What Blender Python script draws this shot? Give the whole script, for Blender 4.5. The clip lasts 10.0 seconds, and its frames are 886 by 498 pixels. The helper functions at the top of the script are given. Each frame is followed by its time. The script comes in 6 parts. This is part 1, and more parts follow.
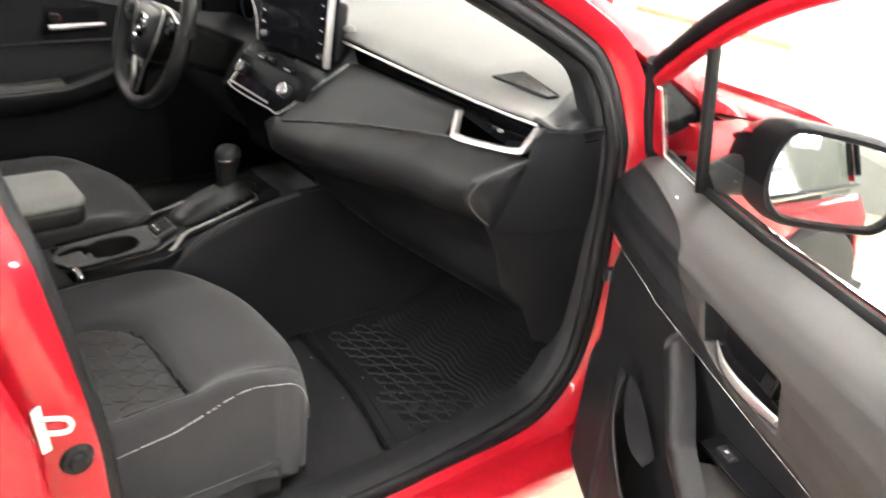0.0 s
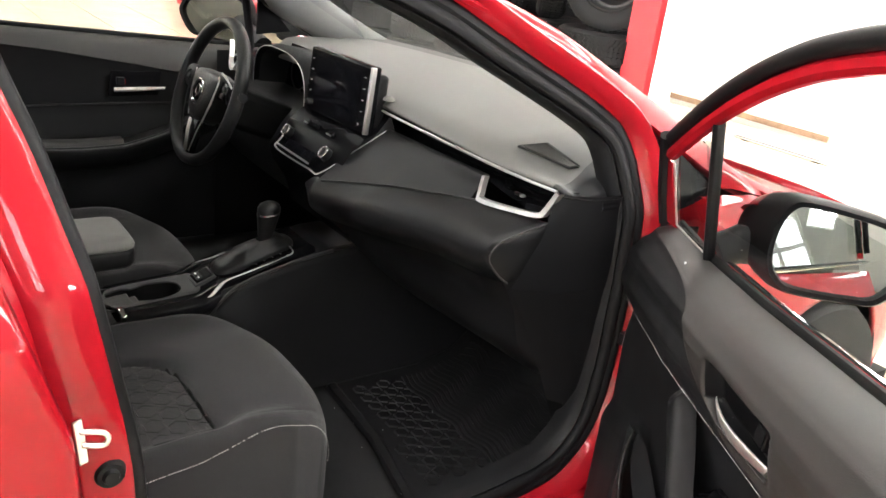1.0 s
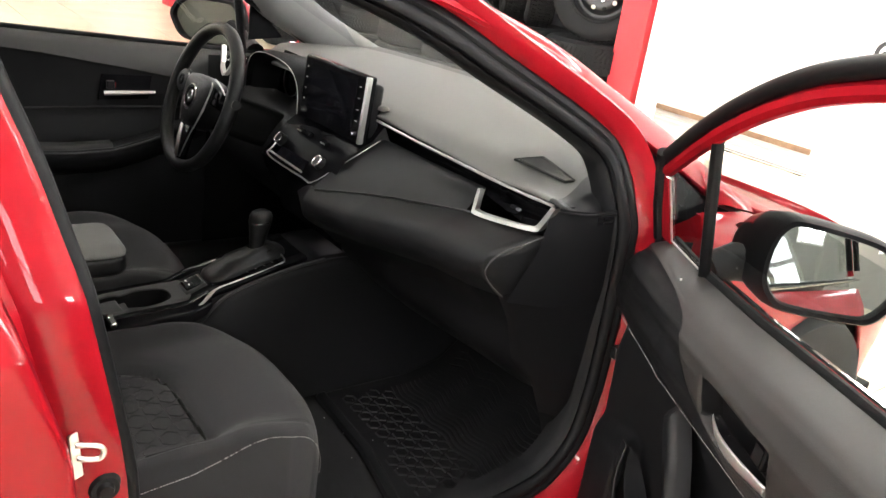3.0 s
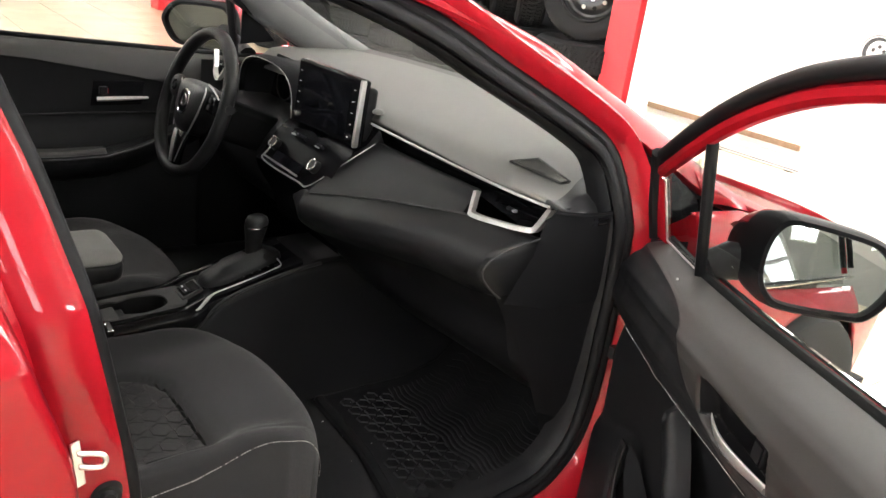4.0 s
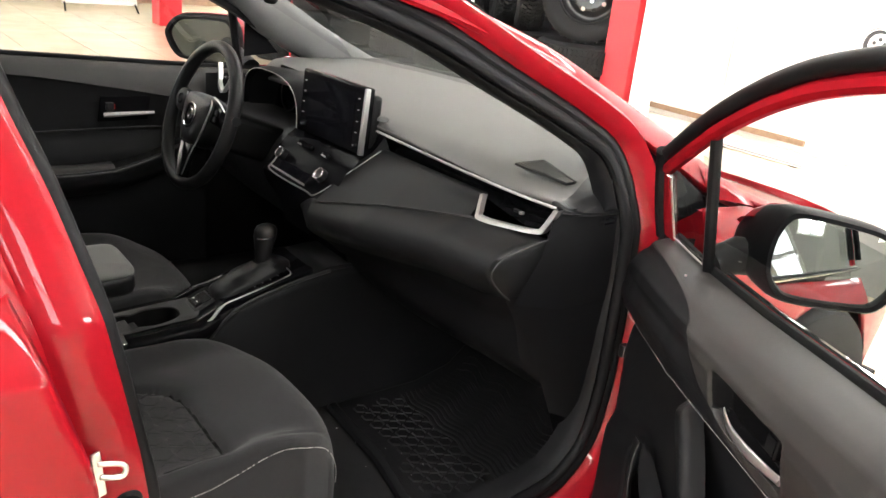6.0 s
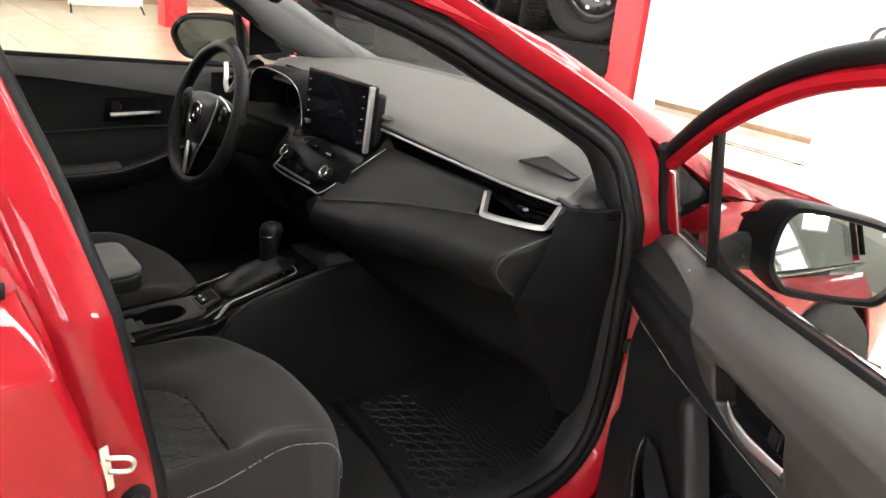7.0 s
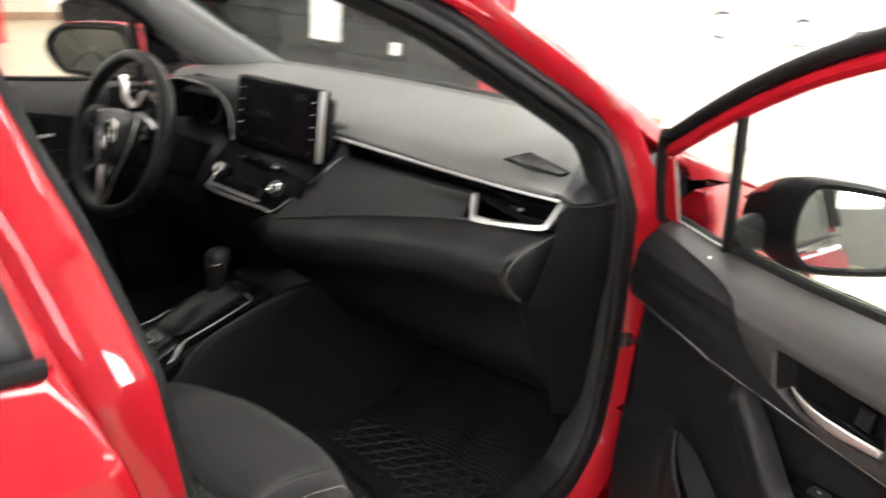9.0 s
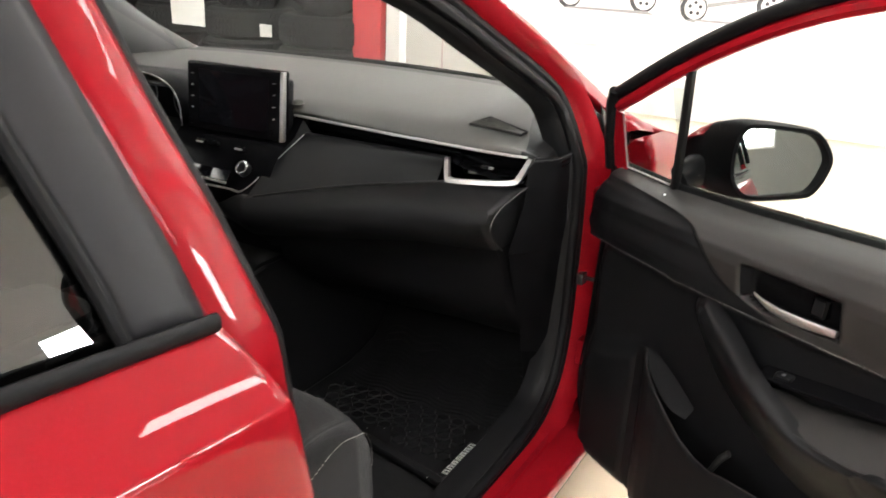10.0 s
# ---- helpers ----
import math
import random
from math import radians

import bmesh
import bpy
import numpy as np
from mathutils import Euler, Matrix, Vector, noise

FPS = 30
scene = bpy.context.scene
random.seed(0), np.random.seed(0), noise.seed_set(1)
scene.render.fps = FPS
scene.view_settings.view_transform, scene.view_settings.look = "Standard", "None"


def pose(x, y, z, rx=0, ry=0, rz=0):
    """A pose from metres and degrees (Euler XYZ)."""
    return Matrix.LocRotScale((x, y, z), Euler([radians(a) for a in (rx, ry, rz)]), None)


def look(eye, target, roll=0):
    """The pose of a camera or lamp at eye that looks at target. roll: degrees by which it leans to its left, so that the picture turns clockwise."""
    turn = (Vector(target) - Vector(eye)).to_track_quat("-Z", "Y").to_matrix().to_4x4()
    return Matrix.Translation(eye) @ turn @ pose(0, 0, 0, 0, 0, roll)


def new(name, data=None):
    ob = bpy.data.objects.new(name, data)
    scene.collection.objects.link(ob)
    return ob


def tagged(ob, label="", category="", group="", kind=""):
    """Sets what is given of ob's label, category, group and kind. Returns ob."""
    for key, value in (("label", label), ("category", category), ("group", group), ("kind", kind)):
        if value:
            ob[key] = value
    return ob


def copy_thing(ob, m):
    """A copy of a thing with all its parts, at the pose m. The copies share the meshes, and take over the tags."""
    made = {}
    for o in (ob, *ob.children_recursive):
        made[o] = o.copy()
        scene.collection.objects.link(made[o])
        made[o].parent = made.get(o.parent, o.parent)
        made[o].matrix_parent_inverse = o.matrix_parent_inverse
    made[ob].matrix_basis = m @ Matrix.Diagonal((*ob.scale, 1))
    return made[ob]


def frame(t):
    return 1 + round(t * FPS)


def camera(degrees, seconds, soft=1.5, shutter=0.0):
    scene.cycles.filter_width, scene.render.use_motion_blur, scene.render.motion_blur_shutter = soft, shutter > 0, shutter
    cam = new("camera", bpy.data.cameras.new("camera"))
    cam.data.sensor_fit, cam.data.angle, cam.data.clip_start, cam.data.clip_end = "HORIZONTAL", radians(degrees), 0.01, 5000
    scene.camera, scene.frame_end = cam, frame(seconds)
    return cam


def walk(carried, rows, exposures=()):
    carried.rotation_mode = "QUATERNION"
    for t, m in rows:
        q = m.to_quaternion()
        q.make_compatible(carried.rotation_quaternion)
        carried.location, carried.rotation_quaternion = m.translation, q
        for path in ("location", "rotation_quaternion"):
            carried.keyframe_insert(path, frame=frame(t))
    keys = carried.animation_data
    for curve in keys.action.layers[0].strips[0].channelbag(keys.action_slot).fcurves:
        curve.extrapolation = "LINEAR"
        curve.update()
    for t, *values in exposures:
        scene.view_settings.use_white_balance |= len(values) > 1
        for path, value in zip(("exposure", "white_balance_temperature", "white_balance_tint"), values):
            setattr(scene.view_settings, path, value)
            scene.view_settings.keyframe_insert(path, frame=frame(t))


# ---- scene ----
cam = camera(57.5, 10.0, shutter=0.5)
PATH = [
    (0, (1.584, -0.95, 1.305), (0.241, 0.212, 0.42), 6.0),
    (0.5, (1.65, -0.989, 1.309), (0.17, 0.111, 0.537), 6.1),
    (1, (1.673, -0.986, 1.307), (0.193, 0.146, 0.58), 7.3),
    (1.5, (1.675, -0.98, 1.305), (0.21, 0.151, 0.546), 7.7),
    (2, (1.664, -0.995, 1.314), (0.198, 0.143, 0.57), 8.3),
    (2.5, (1.649, -1.004, 1.314), (0.189, 0.158, 0.595), 8.6),
    (3, (1.652, -1.006, 1.317), (0.195, 0.165, 0.606), 8.6),
    (4.5, (1.648, -1.019, 1.322), (0.207, 0.174, 0.615), 7.7),
    (5, (1.65, -1.021, 1.322), (0.202, 0.166, 0.621), 7.0),
    (5.5, (1.652, -1.024, 1.322), (0.198, 0.16, 0.626), 6.5),
    (7, (1.665, -1.029, 1.318), (0.196, 0.135, 0.621), 5.8),
    (7.5, (1.666, -1.031, 1.322), (0.201, 0.139, 0.626), 5.6),
    (8, (1.666, -1.025, 1.312), (0.208, 0.153, 0.614), 5.9),
    (8.5, (1.59, -1.004, 1.311), (0.142, 0.189, 0.616), 6.5),
    (8.6, (1.567, -1.024, 1.29), (0.121, 0.195, 0.622), 6.9),
    (8.8, (1.488, -1.124, 1.301), (0.142, 0.177, 0.617), 5.9),
    (9, (1.407, -1.157, 1.276), (0.199, 0.27, 0.617), 4.2),
    (9.2, (1.346, -1.222, 1.278), (0.336, 0.373, 0.625), 3.7),
    (9.5, (1.305, -1.32, 1.288), (0.426, 0.351, 0.632), 3.5),
    (9.7, (1.297, -1.372, 1.284), (0.408, 0.290, 0.614), 3.2),
    (10, (1.291, -1.415, 1.273), (0.374, 0.227, 0.576), 2.6),
]
EXPOSE = [(0, 1.55), (0.25, 1.25), (0.5, 0.95), (1.0, 0.6), (2.2, 0.55), (3.0, 0.43), (5.0, 0.36), (8.5, 0.38), (9.0, 0.5), (9.5, -0.18), (10, -0.18)]
walk(cam, [(t, look(eye, target, roll)) for t, eye, target, roll in PATH], EXPOSE)
# large lights and the mirror's aim
DAY_S, LAMP_E, DAY_GLOW = 40.0, 43.0, 14.0
MIRROR_N = (0.575, -0.805, 0.13)

# ---- light: ceiling strips and the daylight windows behind the camera ----
world = bpy.data.worlds.new("world")
scene.world = world
world.use_nodes = True
wn = world.node_tree.nodes
sky = wn.new("ShaderNodeTexSky")
sky.sky_type, sky.sun_disc = "NISHITA", False
sky.sun_elevation, sky.sun_rotation = radians(35), radians(150)
world.node_tree.links.new(sky.outputs[0], wn["Background"].inputs[0])
wn["Background"].inputs[1].default_value = 0.12
scene.view_settings.exposure = 0.0


def area(name, m, sx, sy, power, col=(1, 1, 1)):
    d = bpy.data.lights.new(name, "AREA")
    d.shape, d.size, d.size_y, d.energy, d.color = "RECTANGLE", sx, sy, power, col
    ob = new(name, d)
    ob.matrix_world = m
    return ob


# ---- materials ----
def material(name, col, rough=0.5, metal=0.0, coat=0.0, bump=0.0, scale=400.0, tone=0.0, tone_scale=6.0, spec=0.5, sheen=0.0, kind="noise", dist=0.001):
    m = bpy.data.materials.new(name)
    m.use_nodes = True
    nt = m.node_tree
    b = nt.nodes["Principled BSDF"]
    b.inputs["Base Color"].default_value = (*col, 1)
    b.inputs["Roughness"].default_value = rough
    b.inputs["Metallic"].default_value = metal
    b.inputs["Coat Weight"].default_value = coat
    b.inputs["Coat Roughness"].default_value = 0.02
    b.inputs["Coat IOR"].default_value = 1.42
    b.inputs["Specular IOR Level"].default_value = spec
    b.inputs["Sheen Weight"].default_value = sheen
    tc = nt.nodes.new("ShaderNodeTexCoord")
    if tone:
        n = nt.nodes.new("ShaderNodeTexNoise")
        n.inputs["Scale"].default_value, n.inputs["Detail"].default_value = tone_scale, 6
        nt.links.new(tc.outputs["Object"], n.inputs["Vector"])
        r = nt.nodes.new("ShaderNodeMapRange")
        r.inputs["From Min"].default_value, r.inputs["From Max"].default_value = 0.3, 0.7
        r.inputs["To Min"].default_value, r.inputs["To Max"].default_value = 1 - tone, 1 + tone
        nt.links.new(n.outputs["Fac"], r.inputs["Value"])
        mx = nt.nodes.new("ShaderNodeVectorMath")
        mx.operation = "SCALE"
        mx.inputs[0].default_value = col
        nt.links.new(r.outputs["Result"], mx.inputs["Scale"])
        nt.links.new(mx.outputs[0], b.inputs["Base Color"])
        r2 = nt.nodes.new("ShaderNodeMapRange")
        r2.inputs["To Min"].default_value, r2.inputs["To Max"].default_value = max(0.02, rough * (1 - tone)), min(1, rough * (1 + tone))
        nt.links.new(n.outputs["Fac"], r2.inputs["Value"])
        nt.links.new(r2.outputs["Result"], b.inputs["Roughness"])
    if bump:
        if kind == "noise":
            g = nt.nodes.new("ShaderNodeTexNoise")
            g.inputs["Scale"].default_value, g.inputs["Detail"].default_value = scale, 3
            out = g.outputs["Fac"]
        else:
            g = nt.nodes.new("ShaderNodeTexVoronoi")
            g.inputs["Scale"].default_value = scale
            out = g.outputs["Distance"]
        nt.links.new(tc.outputs["Object"], g.inputs["Vector"])
        bp = nt.nodes.new("ShaderNodeBump")
        bp.inputs["Strength"].default_value, bp.inputs["Distance"].default_value = bump, dist
        nt.links.new(out, bp.inputs["Height"])
        nt.links.new(bp.outputs[0], b.inputs["Normal"])
    return m


def glass_material(name, tint, ior=0.05, rough=0.0, dust=0.0):
    m = bpy.data.materials.new(name)
    m.use_nodes = True
    nt = m.node_tree
    nt.nodes.clear()
    out = nt.nodes.new("ShaderNodeOutputMaterial")
    tr, gl, lw, pw, fr, mx = (nt.nodes.new("ShaderNode" + k) for k in ("BsdfTransparent", "BsdfGlossy", "LayerWeight", "Math", "Math", "MixShader"))
    pw.operation, pw.inputs[1].default_value = "POWER", 4.0
    fr.operation, fr.inputs[1].default_value, fr.inputs[2].default_value = "MULTIPLY_ADD", 0.7, ior
    nt.links.new(lw.outputs["Facing"], pw.inputs[0])
    nt.links.new(pw.outputs[0], fr.inputs[0])
    tr.inputs[0].default_value = (*tint, 1)
    gl.inputs["Roughness"].default_value = rough
    nt.links.new(fr.outputs[0], mx.inputs[0])
    nt.links.new(tr.outputs[0], mx.inputs[1])
    nt.links.new(gl.outputs[0], mx.inputs[2])
    nt.links.new(mx.outputs[0], out.inputs[0])
    return m


def glow(name, col, strength):
    m = bpy.data.materials.new(name)
    m.use_nodes = True
    b = m.node_tree.nodes["Principled BSDF"]
    b.inputs["Base Color"].default_value = (*col, 1)
    b.inputs["Emission Color"].default_value = (*col, 1)
    b.inputs["Emission Strength"].default_value = strength
    return m


RED = material("red_car_paint", (0.205, 0.004, 0.0088), 0.4, 0.0, 0.52, 0.02, 900, 0.03, 30, spec=0.04, dist=0.0002)
RED_FRAME = material("red_rack_paint", (0.55, 0.02, 0.03), 0.4, 0, 0.2, 0.1, 200, 0.08, 10)
PLASTIC = material("black_grained_plastic", (0.0068, 0.0068, 0.0074), 0.5, spec=0.115, bump=0.35, scale=900, tone=0.12, tone_scale=9, kind="vor", dist=0.0006)
# two tones of one padding: SOFT raised for lit tops, SOFT_BLACK lowered for shade
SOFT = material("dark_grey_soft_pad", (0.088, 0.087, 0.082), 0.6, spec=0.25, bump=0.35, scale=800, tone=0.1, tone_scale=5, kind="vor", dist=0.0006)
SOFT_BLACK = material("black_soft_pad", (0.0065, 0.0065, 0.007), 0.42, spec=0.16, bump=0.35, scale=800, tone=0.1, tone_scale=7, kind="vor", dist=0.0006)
FABRIC = material("charcoal_woven_fabric", (0.0135, 0.013, 0.0136), 0.9, bump=0.7, scale=1300, tone=0.12, tone_scale=25, sheen=0.12, spec=0.12)
QUILT = material("dark_quilted_fabric", (0.011, 0.0105, 0.0105), 0.9, bump=0.7, scale=1000, tone=0.15, tone_scale=40, sheen=0.1, spec=0.12)
CARPET = material("black_carpet", (0.013, 0.013, 0.0138), 0.95, bump=1.0, scale=700, tone=0.3, tone_scale=60, spec=0.1, dist=0.003)
RUBBER = material("black_rubber", (0.0065, 0.0065, 0.007), 0.5, spec=0.09, bump=0.15, scale=500, tone=0.15, tone_scale=15)
MAT_RUBBER = material("black_mat_rubber", (0.0065, 0.0065, 0.007), 0.45, spec=0.14, bump=0.2, scale=600, tone=0.2, tone_scale=20)
TYRE = material("tyre_rubber", (0.009, 0.009, 0.0095), 0.75, spec=0.2, bump=0.3, scale=300, tone=0.2, tone_scale=12)
GLOSS = material("gloss_black", (0.004, 0.004, 0.0045), 0.16, spec=0.06, tone=0.1, tone_scale=20)
DECK = material("piano_black_deck", (0.0035, 0.0035, 0.004), 0.18, spec=0.014, tone=0.1, tone_scale=20)
SCREEN = material("screen_glass", (0.004, 0.004, 0.005), 0.07, spec=0.15)
SILVER = material("satin_silver", (0.5, 0.49, 0.475), 0.36, 0.9, bump=0.05, scale=900, tone=0.06, tone_scale=30)
CHROME = material("chrome", (0.8, 0.8, 0.8), 0.08, 1.0)
STEEL = material("zinc_steel", (0.66, 0.66, 0.64), 0.3, 0.9, tone=0.1, tone_scale=60)
ALLOY = material("alloy_rim", (0.45, 0.45, 0.46), 0.3, 0.9, tone=0.1, tone_scale=20)
BLACK_RIM = material("black_rim", (0.008, 0.008, 0.0085), 0.3, 0.0, 0.2, tone=0.1, tone_scale=20)
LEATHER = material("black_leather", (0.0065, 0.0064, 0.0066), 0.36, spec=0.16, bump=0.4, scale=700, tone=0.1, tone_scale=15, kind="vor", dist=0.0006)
THREAD = material("pale_thread", (0.36, 0.35, 0.33), 0.8, bump=0.3, scale=2000)
MARK = material("white_print", (0.75, 0.75, 0.74), 0.5)
PILLAR = material("grey_pillar_trim", (0.13, 0.128, 0.125), 0.33, bump=0.3, scale=900, tone=0.08, tone_scale=8, kind="vor", dist=0.0005)
LINER = material("dark_headliner", (0.1, 0.098, 0.095), 0.95, bump=0.4, scale=900, tone=0.05)
APPLIQUE = material("dark_pillar_film", (0.017, 0.0165, 0.018), 0.42, spec=0.16, bump=0.1, scale=1200, tone=0.08, tone_scale=10)
# mirror colour lowered to stand for a dark reflection
DARKENED_MIRROR = material("darkened_mirror_glass", (0.055, 0.058, 0.056), 0.02, 1.0)
GREY_PAINT = material("grey_wall_paint", (0.15, 0.148, 0.14), 0.7, bump=0.15, scale=60, tone=0.05, tone_scale=2)
JOINT = material("pale_joint", (0.66, 0.55, 0.53), 0.6, tone=0.05)
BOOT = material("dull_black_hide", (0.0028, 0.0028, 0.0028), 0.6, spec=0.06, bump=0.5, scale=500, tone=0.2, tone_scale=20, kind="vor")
MIRROR = material("mirror_glass", (0.66, 0.68, 0.67), 0.01, 1.0)
# glass darkened to stand for the unlit interior behind it
DARK_WINDOW = glass_material("darkened_window_glass", (0.13, 0.135, 0.13), 0.1)
SHELL = material("matt_black_shell", (0.0045, 0.0045, 0.005), 0.5, spec=0.05, bump=0.25, scale=900, tone=0.12, tone_scale=9, kind="vor", dist=0.0004)
WINDOW = glass_material("car_window_glass", (0.75, 0.78, 0.76), 0.06)
SHIELD = glass_material("windshield_glass", (0.74, 0.77, 0.76), 0.07)
RED_LENS = material("red_lens", (0.16, 0.004, 0.004), 0.2, coat=0.3)
SHIELD_GREY = material("dark_grey_moulded_plastic", (0.022, 0.0215, 0.0215), 0.5, spec=0.25, bump=0.3, scale=900, tone=0.1, tone_scale=9, kind="vor", dist=0.0005)
SILL = material("satin_black_sill_plastic", (0.007, 0.007, 0.0075), 0.33, spec=0.3, bump=0.25, scale=900, tone=0.12, tone_scale=9, kind="vor", dist=0.0004)
CLEAR_LENS = material("clear_lens", (0.6, 0.62, 0.64), 0.1, 0.4, coat=1.0)
WHITE_PAINT = material("white_wall_paint", (0.82, 0.81, 0.79), 0.7, bump=0.15, scale=60, tone=0.03, tone_scale=2)
BEIGE_PAINT = material("beige_wall_paint", (0.62, 0.57, 0.49), 0.7, bump=0.15, scale=60, tone=0.04, tone_scale=2)
# unseen ceiling, toned dark to weaken its reflection in the paint
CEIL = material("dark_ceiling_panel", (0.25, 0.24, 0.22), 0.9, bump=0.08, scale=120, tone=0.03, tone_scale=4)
TILE = material("cream_floor_tile", (0.67, 0.58, 0.43), 0.22, coat=0.3, bump=0.05, scale=40, tone=0.08, tone_scale=3)
GROUT = material("grout", (0.42, 0.36, 0.28), 0.8, tone=0.1, tone_scale=20)
WOOD = material("brown_skirting", (0.3, 0.2, 0.13), 0.5, bump=0.3, scale=60, tone=0.2, tone_scale=12)
PAPER = material("white_paper", (0.82, 0.82, 0.8), 0.6, tone=0.02)
GREY_PRINT = material("grey_print", (0.28, 0.28, 0.29), 0.6, tone=0.1, tone_scale=10)
DARK_PRINT = material("dark_print", (0.05, 0.05, 0.055), 0.5, tone=0.1, tone_scale=10)
ALU = material("white_window_frame", (0.8, 0.8, 0.8), 0.4)
DAYLIGHT = glow("daylight_backdrop", (0.95, 0.98, 1.0), DAY_GLOW)
# added glow, set strong to give the car paint a white highlight
HIGHLIGHT_GLOW = glow("highlight_backdrop", (0.97, 0.98, 1.0), 75.0)
DOOR_PAD = material("grey_brown_door_pad", (0.021, 0.0196, 0.0188), 0.5, spec=0.25, bump=0.35, scale=800, tone=0.1, tone_scale=5, kind="vor", dist=0.0006)
LAMP = glow("lamp_diffuser", (1.0, 0.97, 0.94), LAMP_E)


# ---- mesh helpers ----
def cr(points, n=6, closed=False):
    """A smooth curve through the points."""
    p = [Vector(q) for q in points]
    out = []
    last = len(p) if closed else len(p) - 1
    for i in range(last):
        if closed:
            a, b, c, d = p[i - 1], p[i], p[(i + 1) % len(p)], p[(i + 2) % len(p)]
        else:
            a, b, c, d = p[max(i - 1, 0)], p[i], p[i + 1], p[min(i + 2, len(p) - 1)]
        for k in range(n):
            t = k / n
            out.append(0.5 * ((2 * b) + (c - a) * t + (2 * a - 5 * b + 4 * c - d) * t * t + (3 * b - a - 3 * c + d) * t ** 3))
    if not closed:
        out.append(p[-1].copy())
    return out


def ip(x, xs, ys):
    return float(np.interp(x, xs, ys))


def part(name, geo, mat, parent=None, label="", smooth=40, solid=0.0, bevel=0.0, seg=2, off=-1):
    """One mesh object out of (verts, faces), under a thing or a part."""
    me = bpy.data.meshes.new(name)
    me.from_pydata([tuple(v) for v in geo[0]], [], [tuple(f) for f in geo[1]])
    me.update()
    bm = bmesh.new()
    bm.from_mesh(me)
    bmesh.ops.remove_doubles(bm, verts=bm.verts, dist=1e-5)
    bmesh.ops.recalc_face_normals(bm, faces=bm.faces)
    bm.to_mesh(me)
    bm.free()
    me.materials.append(mat)
    if smooth:
        me.polygons.foreach_set("use_smooth", [True] * len(me.polygons))
        me.set_sharp_from_angle(angle=radians(smooth))
    ob = new(name, me)
    if parent:
        ob.parent = parent
    if solid:
        s = ob.modifiers.new("solid", "SOLIDIFY")
        s.thickness, s.offset = solid, off
    if bevel:
        b = ob.modifiers.new("bevel", "BEVEL")
        b.width, b.segments, b.limit_method, b.angle_limit = bevel, seg, "ANGLE", radians(35)
        b.harden_normals = False
    return tagged(ob, label)


def grid(rows, cu=False, cv=False):
    """Faces over rows of points; cu closes each row, cv closes the rows."""
    n, m = len(rows), len(rows[0])
    v = [q for r in rows for q in r]
    f = [(i % n * m + j % m, i % n * m + (j + 1) % m, (i + 1) % n * m + (j + 1) % m, (i + 1) % n * m + j % m)
         for i in range(n if cv else n - 1) for j in range(m if cu else m - 1)]
    return v, f


def join(*geos):
    v, f = [], []
    for a, b in geos:
        k = len(v)
        v += [tuple(q) for q in a]
        f += [tuple(i + k for i in q) for q in b]
    return v, f


def moved(geo, m):
    return [m @ Vector(q) for q in geo[0]], geo[1]


def box(x0, x1, y0, y1, z0, z1):
    v = [(x, y, z) for x in (x0, x1) for y in (y0, y1) for z in (z0, z1)]
    return v, [(0, 1, 3, 2), (4, 6, 7, 5), (0, 4, 5, 1), (2, 3, 7, 6), (0, 2, 6, 4), (1, 5, 7, 3)]


def tube(points, r, n=8, closed=False, flat=1.0, cap=True):
    """A tube round a line; r may be a list; flat squeezes it across its second axis."""
    p = [Vector(q) for q in points]
    k = len(p)
    rr = r if isinstance(r, (list, tuple)) else [r] * k
    rows = []
    up = Vector((0.123, 0.3, 1)).normalized()
    for i in range(k):
        d = (p[(i + 1) % k] - p[i - 1]) if closed else (p[min(i + 1, k - 1)] - p[max(i - 1, 0)])
        d = d.normalized() if d.length > 1e-9 else Vector((1, 0, 0))
        a = up - d * up.dot(d)
        if a.length < 1e-3:
            a = Vector((1, 0, 0)) - d * d.x
        a.normalize()
        b = d.cross(a)
        up = a
        rows.append([p[i] + (a * math.cos(2 * math.pi * j / n) + b * math.sin(2 * math.pi * j / n) * flat) * rr[i] for j in range(n)])
    v, f = grid(rows, cu=True, cv=closed)
    if cap and not closed:
        f = f + [tuple(range(n))[::-1], tuple(range((k - 1) * n, k * n))]
    return v, f


def disc(c, axis, r, h, n=24, r2=None):
    """A short cylinder or cone from c along axis."""
    c, a = Vector(c), Vector(axis).normalized()
    q = a.to_track_quat("Z", "Y").to_matrix()
    r2 = r if r2 is None else r2
    v = [c + q @ Vector((r * math.cos(2 * math.pi * i / n), r * math.sin(2 * math.pi * i / n), 0)) for i in range(n)]
    v += [c + a * h + q @ Vector((r2 * math.cos(2 * math.pi * i / n), r2 * math.sin(2 * math.pi * i / n), 0)) for i in range(n)]
    return v, [(i, (i + 1) % n, (i + 1) % n + n, i + n) for i in range(n)] + [tuple(range(n))[::-1], tuple(range(n, 2 * n))]


def ring(c, axis, R, r, n=40, m=10, flat=1.0):
    c, q = Vector(c), Vector(axis).normalized().to_track_quat("Z", "Y").to_matrix()
    rows = []
    for i in range(n):
        t = 2 * math.pi * i / n
        rows.append([c + q @ Vector(((R + r * math.cos(u)) * math.cos(t), (R + r * math.cos(u)) * math.sin(t), r * flat * math.sin(u)))
                     for u in (2 * math.pi * j / m for j in range(m))])
    return grid(rows, cu=True, cv=True)


